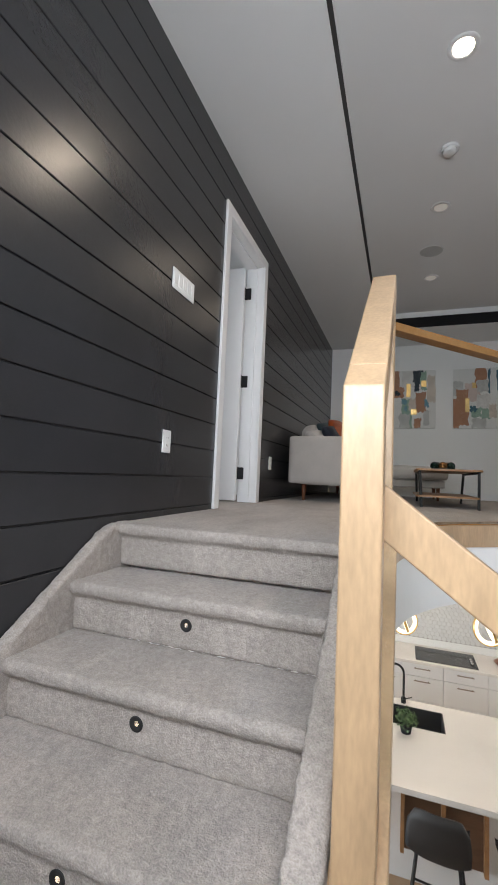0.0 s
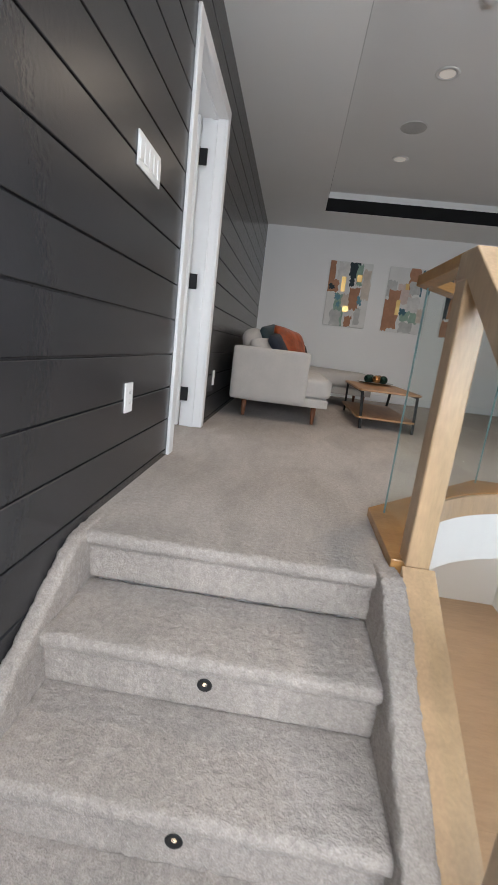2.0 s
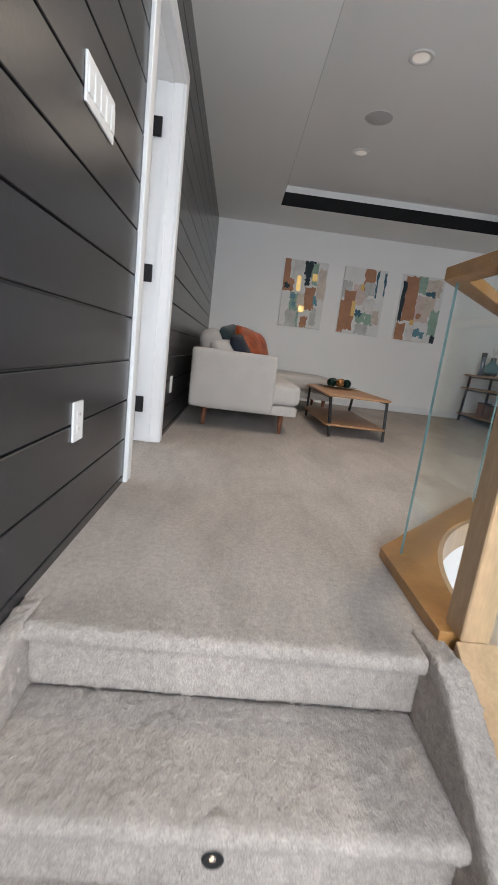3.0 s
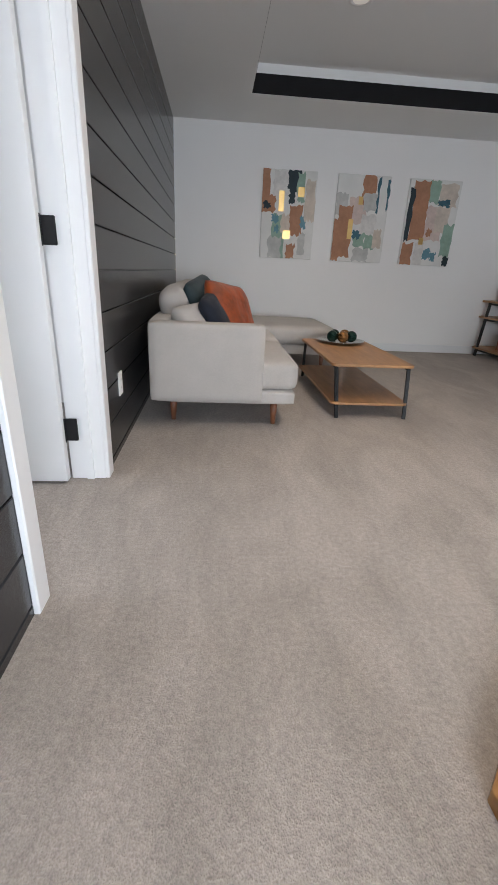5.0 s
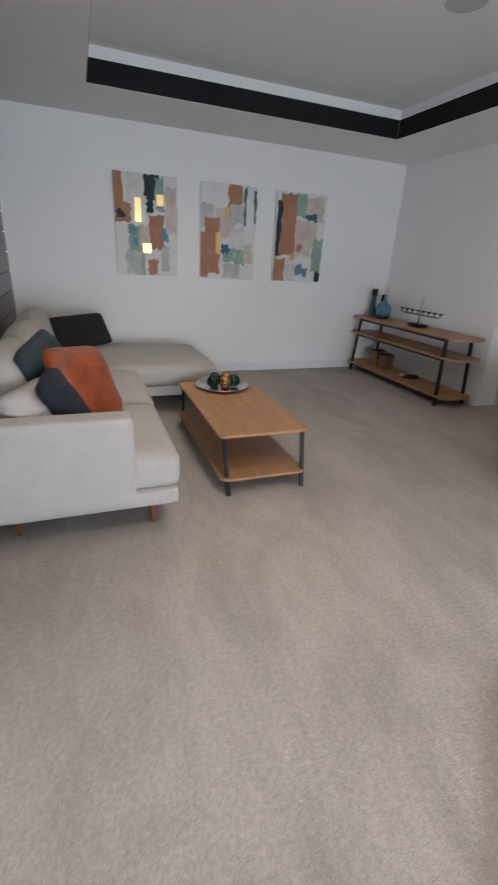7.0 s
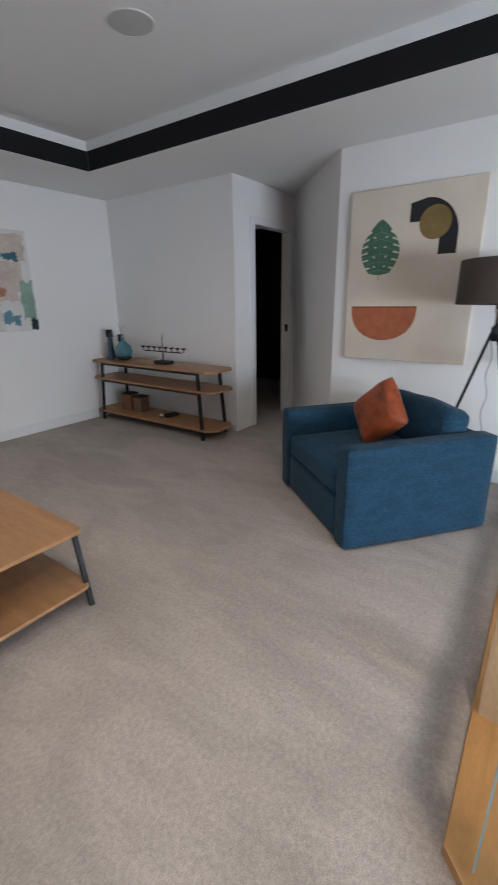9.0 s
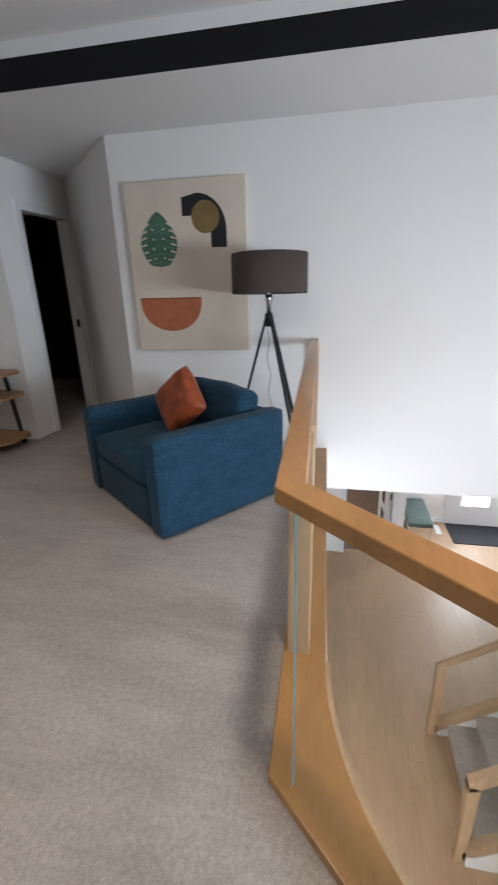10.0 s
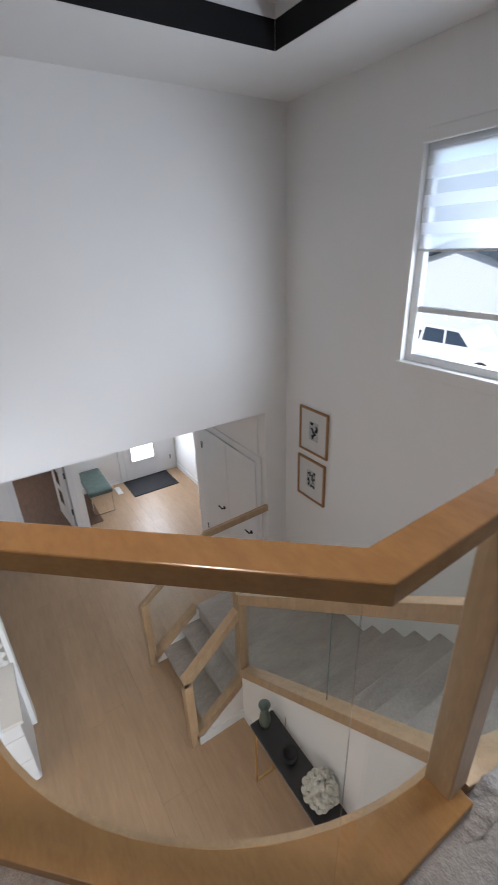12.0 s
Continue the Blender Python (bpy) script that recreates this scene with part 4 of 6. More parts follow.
TAN, DK, TEAL, SAGE, SAND, BLUSH, GREY, BLUE, PALE = (0.4, 0.2, 0.115), (0.02, 0.035, 0.045), (0.05, 0.13, 0.17), (0.28, 0.4, 0.32), (0.6, 0.52, 0.44), (0.62, 0.5, 0.45), (0.5, 0.5, 0.48), (0.13, 0.27, 0.33), (0.66, 0.64, 0.61)
ABSTRACT = [
    [(SAGE, .2, .45, .0, .5), (GREY, .15, .4, 0, .25), (TAN, 0, .14, .62, 1), (TAN, 0, .25, .53, .72), (DK, .03, .16, .58, .64), (PALE, .2, .5, .7, 1), (DK, .46, .7, .78, 1), (DK, .5, .62, .64, .8), (SAGE, .64, .78, .66, .98), (TAN, .52, .78, .28, .62), (TAN, .5, .66, 0, .17), (SAND, .38, .54, .3, .5), (BLUE, .2, .32, .42, .5), (BLUE, .24, .34, .3, .38), (BLUE, .74, .84, .36, .5), (SAND, .8, .98, .45, .9), (GREY, .72, .86, .05, .3)],
    [(BLUSH, .25, .6, .45, .75), (GREY, 0, .22, .55, .78), (TAN, .08, .34, .05, .66), (TAN, 0, .12, 0, .5), (TAN, .48, .72, .68, 1), (GREY, .52, .78, .6, .8), (SAGE, .4, .62, .18, .36), (SAGE, .62, .8, .16, .32), (TEAL, .38, .52, .28, .38), (GREY, .42, .72, 0, .16), (SAND, .78, .94, .18, .4), (TEAL, .76, .81, .58, .98), (TEAL, .95, .99, .62, .96), (PALE, .5, .8, .34, .56)],
    [(TAN, .1, .42, .3, .98), (DK, .03, .12, .28, .9), (TAN, .02, .24, 0, .26), (SAGE, .4, .6, .74, 1), (SAND, .6, .95, .7, .96), (BLUSH, .4, .75, .3, .7), (TEAL, .6, .82, .7, .78), (SAND, .6, .85, .4, .7), (SAGE, .78, 1, .12, .5), (BLUE, .45, .6, .08, .2), (BLUE, .6, .72, .06, .16), (DK, .88, 1, 0, .12), (TAN, .46, .55, .34, .44), (PALE, .26, .45, .0, .28)],
]
GOLD = [[(.31, .41, .54, .77), (.66, .78, .71, .82), (.42, .56, .23, .33)], [(.27, .36, .27, .5), (.42, .5, .67, .76)], [(.33, .42, .25, .33)]]
for i, x in enumerate((-0.083, 0.793, 1.655)):
    c = canvas("abstract_painting", pose(x, YN - 0.002, 1.077), 0.63, 0.93, "abstract canvas of tan, sage, teal and white blocks with gold accents", mat("canvas_white", (0.73, 0.72, 0.69), 0.85, var=0.05, scale=5, bump=0.2, bscale=350))
    tagged(c, group="three abstract paintings")
    c["w"], c["h"] = 0.63, 0.93
    for k, (rgb, a, b, lo, hi) in enumerate(ABSTRACT[i]):
        patch(c, wavy(a, b, lo, hi, 0.022, i * 50 + k), rgb, 1 + k)
    for a, b, lo, hi in GOLD[i]:
        patch(c, [(a, lo), (b, lo), (b, hi), (a, hi)], (1, 1, 1), 22, "gold_leaf", True)

c = canvas("leaf_painting", pose(XE - 0.002, 4.705, 0.868, 0, 0, -90), 0.94, 1.24, "large cream canvas with a leaf, rust bowl and black arch", mat("canvas_cream", (0.7, 0.61, 0.5), 0.85, var=0.05, scale=3, bump=0.15, bscale=300))
c["w"], c["h"] = 0.94, 1.24
bowl = [(0.05, 0.33)] + [(0.325 - 0.275 * math.cos(math.pi * k / 24), 0.33 - 0.205 * math.sin(math.pi * k / 24) ** 0.8) for k in range(1, 24)] + [(0.60, 0.33)]
patch(c, bowl, (0.42, 0.13, 0.055), 1, "bowl")
patch(c, [(0.05, 0.334), (0.60, 0.334), (0.60, 0.327), (0.05, 0.327)], (0.22, 0.05, 0.02), 2, "bowl_rim")
arch = [(0.48 + 0.0, 0.80), (0.48, 0.90)] + [(0.60 + 0.24 * math.sin(math.pi / 2 * k / 14), 0.72 + 0.20 * math.cos(math.pi / 2 * k / 14)) for k in range(15)] + [(0.84, 0.62), (0.71, 0.62), (0.71, 0.70)] + [(0.60 + 0.11 * math.sin(math.pi / 2 * k / 8), 0.72 + 0.08 * math.cos(math.pi / 2 * k / 8)) for k in range(8, -1, -1)]
patch(c, arch, (0.012, 0.012, 0.014), 1, "arch")
patch(c, [(0.67 + 0.115 * math.cos(2 * math.pi * k / 32), 0.79 + 0.09 * math.sin(2 * math.pi * k / 32)) for k in range(32)], (0.21, 0.14, 0.045), 3, "disc")
LEAF = (0.07, 0.16, 0.105)
LX = 0.265


def leaf_edge(q, k=1.0):
    """A point of the leaf's outline; q runs from the tip (0) round to the notch at the stalk (1), k shrinks it to the rib."""
    a = math.pi * q
    half = 0.158 * math.sin(a) ** 0.62 * (0.84 + 0.3 * q)
    return half * k, 0.835 - 0.345 * q ** 0.9 + 0.035 * math.sin(a) * q - (0.03 if q > 0.9 else 0) * (q - 0.9) * -10


blade = [leaf_edge(k / 30) for k in range(31)]
patch(c, [(LX + x, y) for x, y in blade] + [(LX - x, y) for x, y in blade[-2:0:-1]], LEAF, 2, "leaf_blade")
for s in (-1, 1):
    for k in range(6):
        q = 0.24 + 0.118 * k
        (x0, y0), (x1, y1) = leaf_edge(q - 0.008, 1.04), leaf_edge(q + 0.008, 1.04)
        xi, yi = leaf_edge(q, 0.66)
        yi += 0.03 * (1 - q)
        patch(c, [(LX + s * x0, y0), (LX + s * x1, y1), (LX + s * (xi + 0.002), yi - 0.006), (LX + s * xi, yi), (LX + s * (xi + 0.01), yi + 0.006)], (0.7, 0.61, 0.5), 4, "leaf_cut")
        xv, yv = leaf_edge(q + 0.055, 0.93)
        patch(c, [(LX, yv + 0.045 * (1 - q) + 0.006), (LX + s * xv, yv + 0.0012), (LX + s * xv, yv - 0.0012), (LX, yv + 0.045 * (1 - q))], (0.13, 0.24, 0.165), 5, "leaf_vein")
    for k in range(4):
        hx, hy = LX + s * (0.042 + 0.006 * (k % 2)), 0.57 + 0.055 * k
        patch(c, [(hx + 0.01 * math.cos(a), hy + 0.0055 * math.sin(a) + s * 0.004 * math.cos(a)) for a in [2 * math.pi * i / 12 for i in range(12)]], (0.7, 0.61, 0.5), 6, "leaf_hole")
patch(c, [(LX - 0.003, 0.49), (LX + 0.003, 0.49), (LX + 0.001, 0.82), (LX - 0.001, 0.82)], (0.14, 0.25, 0.17), 7, "leaf_rib")


def framed(x, z, seed):
    f = thing("framed_print", pose(x, YS + 0.002, z), "small black-and-white print in a thin wooden frame", "picture", "framed prints by the stairs")
    w, h, t = 0.44, 0.50, 0.022
    for a, b, lo, hi in ((0, t, 0, h), (w - t, w, 0, h), (t, w - t, 0, t), (t, w - t, h - t, h)):
        part("frame_side", B(a, b, 0, 0.025, lo, hi, 0.002), M["oak"], f)
    part("mount", B(t, w - t, 0.002, 0.012, t, h - t), mat("mount_board", (0.7, 0.69, 0.67), 0.8, var=0.02), f)
    rnd = random.Random(seed)
    part("print", B(0.15, 0.29, 0.012, 0.0135, 0.15, 0.36), mat("print_paper", (0.5, 0.5, 0.5), 0.8, var=0.3, scale=30), f)
    for k in range(22):
        u, v = rnd.uniform(0.16, 0.27), rnd.uniform(0.16, 0.35)
        bm = bmesh.new()
        a = rnd.uniform(0, 3)
        pts = [(u + rnd.uniform(0.4, 1) * 0.022 * math.cos(a + q), v + rnd.uniform(0.4, 1) * 0.022 * math.sin(a + q)) for q in (0, 1.1, 2.0, 3.3, 4.2, 5.3)]
        pts = [(min(0.289, max(0.151, p)), min(0.359, max(0.151, q))) for p, q in pts]
        fc = bm.faces.new([bm.verts.new((p, 0.0137 + k * 0.00003, q)) for p, q in pts])
        part("print_mark", bm, M["blackcloth"], f)
    return f


framed(2.62, -0.725, 3), framed(2.638, -1.303, 4)

# ---- switches and outlets ----


def plate(y0, y1, z0, z1, label, cat, kind):
    p = thing("light_switch" if kind else "outlet", pose(XW, (y0 + y1) / 2, (z0 + z1) / 2), label, cat)
    w, h = (y1 - y0) / 2, (z1 - z0) / 2
    part("plate", B(0.0, 0.007, -w, w, -h, h, 0.0025, 2), M["plastic"], p)
    if kind:
        for k in range(kind):
            y = -w + (2 * w) * (k + 0.5) / kind
            part("rocker", B(0.006, 0.011, y - 0.016, y + 0.016, -0.033, 0.033, 0.0015), M["plastic"], p)
    else:
        for z in (-0.02, 0.02):
            part("socket", B(0.006, 0.009, -0.016, 0.016, z - 0.013, z + 0.013, 0.002), M["plastic"], p)
            for y in (-0.006, 0.006):
                part("slot", B(0.0088, 0.0092, y - 0.001, y + 0.001, z - 0.005, z + 0.005), M["slot"], p)
    return p


plate(2.338, 2.578, 1.2, 1.312, "white five-gang light switch on the charcoal wall", "switch", 5)
plate(2.33, 2.408, 0.325, 0.443, "white wall outlet on the charcoal wall", "outlet", 0)
plate(4.2, 4.276, 0.285, 0.405, "white wall outlet beside the sofa", "outlet", 0)

# ---- ceiling fixtures ----
for y in (2.88, 4.374, 5.775):
    d = thing("downlight", pose(0.352, y, TZ), "round recessed ceiling downlight, rear two of the row lit as added fill", "ceiling light", "tray downlights")
    part("ring", lathe(bmesh.new(), [(0.055, 0), (0.058, -0.006), (0.082, -0.004), (0.085, 0), (0.055, 0)], n=32), M["plastic"], d, smooth=True)
    part("lens", lathe(bmesh.new(), [(0, -0.001), (0.055, -0.001), (0.055, -0.003), (0, -0.003)], n=28), M["bulb"] if y < 3 else M["dim_bulb"], d)
    # Only the first is on; the rear beams are added to brighten the loft.
    lamp("SPOT", "downlight_and_fill_beam", look((0.352, y, TZ - 0.02), (0.352, y, 0)), 54 if y < 3 else 40, (1, 0.83, 0.64), spot=radians(168), soft=0.06 if y < 3 else 0.4)
for x, y in ((0.32, 5.14), (1.65, 5.22)):
    d = thing("ceiling_speaker", pose(x, y, TZ), "round white speaker grille flush in the ceiling", "speaker", "ceiling speakers")
    part("grille", lathe(bmesh.new(), [(0, -0.005), (0.10, -0.005), (0.112, -0.003), (0.114, 0), (0, 0)], n=40), mat("grille_white", (0.55, 0.55, 0.54), 0.6, var=0.05, scale=60, bump=0.4, bscale=400), d, smooth=True)
    part("rim", lathe(bmesh.new(), [(0.112, 0), (0.113, -0.006), (0.12, -0.005), (0.121, 0), (0.112, 0)], n=40), M["plastic"], d, smooth=True)
d = thing("smoke_detector", pose(0.355, 3.66, TZ), "round white smoke detector on the ceiling", "smoke detector")
part("base", lathe(bmesh.new(), [(0, 0), (0.065, 0), (0.066, -0.012), (0.06, -0.016), (0, -0.016)], n=32), M["plastic"], d, smooth=True)
part("cap", lathe(bmesh.new(), [(0.05, -0.016), (0.046, -0.035), (0.036, -0.042), (0, -0.043)], n=32), M["plastic"], d, smooth=True)

# ---- window and what lies outside ----
win = tagged(new("window_1"), "white-framed window with a striped roller blind half down", "window", kind="structure")
FW = 0.06
for a, b, lo, hi in ((WX0, WX0 + FW, WZ0, WZ1), (WX1 - FW, WX1, WZ0, WZ1), (WX0 + FW, WX1 - FW, WZ0, WZ0 + FW), (WX0 + FW, WX1 - FW, WZ1 - FW, WZ1), (0.5, 0.58, WZ0 + FW, WZ1 - FW)):
    part("window_frame", B(a, b, -0.11, -0.05, lo, hi, 0.004), M["trim"], win)
for a, b in ((WX0 + FW, 0.5), (0.58, WX1 - FW)):
    part("sash_rail", B(a, b, -0.1, -0.06, 0.835, 0.875, 0.003), M["trim"], win)
    ob = part("pane", B(a, b, -0.083, -0.079, WZ0 + FW, 0.835), M["pane"], win)
    ob.visible_shadow = False
    ob = part("pane", B(a, b, -0.083, -0.079, 0.875, WZ1 - FW), M["pane"], win)
    ob.visible_shadow = False
part("window_sill", B(WX0 - 0.04, WX1 + 0.03, -0.01, 0.014, WZ0 - 0.09, WZ0, 0.004), M["white"], win)
bl = thing("roller_blind", pose(0, 0, 0), "white striped day-night roller blind drawn half down", "blind")
sheer = bpy.data.materials.new("sheer_stripe")
sheer.use_nodes = True
nn, ll = sheer.node_tree.nodes, sheer.node_tree.links
tl, dd, mx = nn.new("ShaderNodeBsdfTranslucent"), nn.new("ShaderNodeBsdfDiffuse"), nn.new("ShaderNodeMixShader")
tl.inputs[0].default_value, dd.inputs[0].default_value, mx.inputs[0].default_value = (0.85, 0.87, 0.9, 1), (0.8, 0.8, 0.8, 1), 0.3
ll.new(tl.outputs[0], mx.inputs[1]), ll.new(dd.outputs[0], mx.inputs[2]), ll.new(mx.outputs[0], nn["Material Output"].inputs[0])
thin = bpy.data.materials.new("thin_stripe")
thin.use_nodes = True
nn, ll = thin.node_tree.nodes, thin.node_tree.links
tl, dd, mx = nn.new("ShaderNodeBsdfTranslucent"), nn.new("ShaderNodeBsdfTransparent"), nn.new("ShaderNodeMixShader")
tl.inputs[0].default_value, dd.inputs[0].default_value, mx.inputs[0].default_value = (0.85, 0.87, 0.9, 1), (0.9, 0.9, 0.9, 1), 0.45
ll.new(tl.outputs[0], mx.inputs[1]), ll.new(dd.outputs[0], mx.inputs[2]), ll.new(mx.outputs[0], nn["Material Output"].inputs[0])


def sheet(x0, x1, y, z0, z1):
    """A single layer of cloth."""
    bm = bmesh.new()
    bm.faces.new([bm.verts.new(p) for p in ((x0, y, z0), (x1, y, z0), (x1, y, z1), (x0, y, z1))])
    return bm


z = 1.262
k = 0
while z < WZ1 - 0.01:
    h = min(0.092 if k % 2 == 0 else 0.075, WZ1 - z)
    part("opaque_stripe" if k % 2 == 1 else "sheer_stripe", sheet(WX0 + 0.02, WX1 - 0.02, -0.037, z, z + h), sheer if k % 2 == 1 else thin, bl)
    z += h
    k += 1
part("bottom_bar", B(WX0 + 0.015, WX1 - 0.015, -0.044, -0.03, 1.245, 1.262, 0.003), M["plastic"], bl)
part("valance", B(WX0 - 0.01, WX1 + 0.01, -0.02, 0.012, WZ1 - 0.012, WZ1 + 0.07, 0.006), M["white"], bl)

GZ = -3.6
setting("ground", B(-400, 400, -500, -0.7, GZ - 0.5, GZ), mat("asphalt", (0.2, 0.2, 0.2), 0.95, var=0.15, scale=0.8), "pale grey driveway and road outside", "ground")


def house():
    h = thing("neighbour_house", pose(0, 0, 0), "white-sided neighbouring house with a dark gable roof", "house")
    # White siding; the blue cast of the sky is put into its colour.
    siding = mat("sky_tinted_siding", (0.58, 0.68, 0.8), 0.7, var=0.03)
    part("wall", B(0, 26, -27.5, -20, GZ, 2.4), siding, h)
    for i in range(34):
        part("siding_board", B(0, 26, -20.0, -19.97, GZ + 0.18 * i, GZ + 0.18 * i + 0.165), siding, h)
    dark = mat("roof_shingle", (0.06, 0.08, 0.1), 0.9, var=0.2, scale=3)
    part("roof", prism(bmesh.new(), [(-20.6 + 1.6, 2.3), (-23.5, 4.6), (-28.2, 2.3)], -0.5, 26.5, "x"), dark, h)
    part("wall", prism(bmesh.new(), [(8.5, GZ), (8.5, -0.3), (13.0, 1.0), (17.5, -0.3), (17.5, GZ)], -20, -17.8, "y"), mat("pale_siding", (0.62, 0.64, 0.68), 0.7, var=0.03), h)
    part("roof", prism(bmesh.new(), [(7.9, -0.48), (13.0, 1.05), (18.1, -0.48), (18.1, -0.2), (13.0, 1.35), (7.9, -0.2)], -20, -17.4, "y"), dark, h)
    part("stone_pier", B(9.4, 9.9, -17.8, -17.55, GZ, -0.2), mat("stone_veneer", (0.2, 0.2, 0.22), 0.9, var=0.4, scale=6), h)
    return h


house()
fence = thing("vinyl_fence", pose(0, 0, 0), "white vinyl fence beside the driveway", "fence")
for k in range(9):
    x = 4.0 + k * 1.6
    part("post", B(x - 0.06, x + 0.06, -16.06, -15.94, GZ, GZ + 2.05, 0.01), M["trim"], fence)
    part("panel", B(x + 0.06, x + 1.54, -16.02, -15.98, GZ + 0.1, GZ + 1.95), mat("vinyl", (0.7, 0.72, 0.75), 0.5, var=0.02), fence)


def truck():
    t = thing("pickup_truck", pose(9.9, -13.6, GZ, 0, 0, 180), "white pickup truck with a crew cab parked outside", "truck")
    white = mat("truck_paint", (0.8, 0.8, 0.8), 0.25, var=0.01)
    part("body", prism(bmesh.new(), [(-2.7, 0.45), (2.75, 0.45), (2.8, 1.0), (2.65, 1.12), (1.35, 1.18), (0.75, 1.8), (-0.85, 1.85), (-1.05, 1.2), (-2.7, 1.2)], -0.95, 0.95, "y", bev=0.05), white, t)
    tint = mat("car_glass", (0.04, 0.06, 0.09), 0.1)
    for s in (-1, 1):
        part("window", prism(bmesh.new(), [(1.15, 1.22), (0.7, 1.7), (0.2, 1.73), (0.2, 1.22)], s * 0.955 - 0.004, s * 0.955 + 0.004, "y"), tint, t)
        part("window", prism(bmesh.new(), [(0.1, 1.22), (0.1, 1.73), (-0.75, 1.75), (-0.85, 1.22)], s * 0.955 - 0.004, s * 0.955 + 0.004, "y"), tint, t)
    part("rear_window", B(-1.06, -0.97, -0.7, 0.7, 1.3, 1.7), tint, t)
    part("bed_floor", B(-2.62, -1.1, -0.82, 0.82, 1.19, 1.21), M["slot"], t)
    for x in (-1.75, 1.75):
        for y in (-0.86, 0.86):
            w = part("wheel", lathe(bmesh.new(), [(0.2, -0.12), (0.36, -0.12), (0.39, -0.06), (0.39, 0.06), (0.36, 0.12), (0.2, 0.12)], m=pose(x, y, 0.39, 90, 0, 0), n=28), M["mat"], t, smooth=True)
            part("rim", lathe(bmesh.new(), [(0, -0.1), (0.22, -0.1), (0.22, 0.1), (0, 0.1)], m=pose(x, y, 0.39, 90, 0, 0), n=20), M["chrome"], w)
    return t


truck()

# ---- kitchen under the loft ----
TOP = LOW + 0.91


def cab(x0, x1, y0, y1, face, drawers, label, group):
    """A base cabinet; face: the axis its fronts look along ('-y' or '-x'). drawers: fronts from the top, as heights."""
    c = thing("base_cabinet", pose(x0, y0, LOW), label, "cabinet", group)
    w, d = x1 - x0, y1 - y0
    part("body", B(0.002, w - 0.002, 0.022, d, 0.1, 0.87) if face == "-y" else B(0.022, w, 0.002, d - 0.002, 0.1, 0.87), M["cab"], c)
    part("toe_kick", B(0.002, w - 0.002, 0.08, d, 0, 0.1) if face == "-y" else B(0.08, w, 0.002, d - 0.002, 0, 0.1), M["cab"], c)
    z = 0.868
    for h, n in drawers:
        for i in range(n):
            run = w if face == "-y" else d
            a, b = run * i / n + 0.003, run * (i + 1) / n - 0.003
            f = part("drawer_front" if h < 0.3 else "door", B(a, b, 0, 0.02, z - h + 0.003, z - 0.003, 0.002) if face == "-y" else B(0, 0.02, a, b, z - h + 0.003, z - 0.003, 0.002), M["cab"], c)
            m = (a + b) / 2
            zz = z - 0.05
            hb = B(m - 0.1, m + 0.1, -0.03, -0.02, zz - 0.006, zz + 0.006, 0.002) if face == "-y" else B(-0.03, -0.02, m - 0.1, m + 0.1, zz - 0.006, zz + 0.006, 0.002)
            for s in (-0.08, 0.08):
                box(hb, m + s - 0.004, m + s + 0.004, -0.02, 0.002, zz - 0.004, zz + 0.004) if face == "-y" else box(hb, -0.02, 0.002, m + s - 0.004, m + s + 0.004, zz - 0.004, zz + 0.004)
            part("handle", hb, mat("bronze_pull", (0.25, 0.2, 0.16), 0.35, 0.9) if "pull" not in M else M["pull"], f, "slim bronze bar pull")
        z -= h
    return c


M["pull"] = mat("bronze_pull", (0.25, 0.2, 0.16), 0.35, 0.9)
KY0, KY1 = 6.82, 7.45
setting("wall_kitchen", B(XW - 1.5, XE, KY1 + 0.012, YN, LOW, -0.34), M["white"], "white kitchen wall behind the tiles", "wall")
xs = [-2.4, -1.5, -0.6, 0.1, 0.62, 1.14, 1.7, 2.1]
for a, b in zip(xs, xs[1:]):
    cab(a, b, KY0, KY1, "-y", [(0.16, 1), (0.31, 1), (0.30, 1)] if a > 0.05 and a < 0.7 else [(0.16, 1), (0.61, 2 if b - a > 0.6 else 1)], "white kitchen base cabinet with bronze pulls", "kitchen base cabinets")
kt = thing("kitchen_worktop", pose(0, 0, 0), "pale quartz worktop along the tiled wall", "worktop")
part("slab", B(-2.4, 2.12, KY0 - 0.02, KY1, TOP - 0.038, TOP, 0.003), M["quartz"], kt)
hob = thing("cooktop", pose(0.66, 7.1, TOP), "black glass cooktop set in the worktop", "cooktop")
part("glass_plate", B(-0.38, 0.38, -0.25, 0.25, 0, 0.008, 0.003), mat("hob_glass", (0.02, 0.02, 0.022), 0.12, var=0.3, scale=12), hob)
for x, y, r in ((-0.2, 0.1, 0.1), (-0.2, -0.12, 0.08), (0.1, 0.08, 0.12), (0.1, -0.14, 0.075)):
    part("burner_ring", lathe(bmesh.new(), [(r, 0.0081), (r, 0.0089), (r - 0.003, 0.0089), (r - 0.003, 0.0081), (r, 0.0081)], at=(x, y, 0), n=32), M["chrome"], hob)
for k in range(3):
    part("knob", lathe(bmesh.new(), [(0, 0.008), (0.02, 0.008), (0.018, 0.03), (0, 0.031)], at=(0.32, -0.12 + 0.07 * k, 0), n=18), M["chrome"], hob, smooth=True)
for a, b in ((-2.4, -1.32), (-1.32, -0.24)):
    wc = thing("wall_cabinet", pose(a, 7.1, -1.6), "white kitchen wall cabinet", "cabinet", "kitchen wall cabinets")
    part("body", B(0.002, b - a - 0.002, 0.022, 0.35, 0, 1.25, 0.002), M["cab"], wc)
    for i in range(2):
        part("door", B((b - a) * i / 2 + 0.003, (b - a) * (i + 1) / 2 - 0.003, 0, 0.02, 0, 1.25, 0.002), M["cab"], wc)
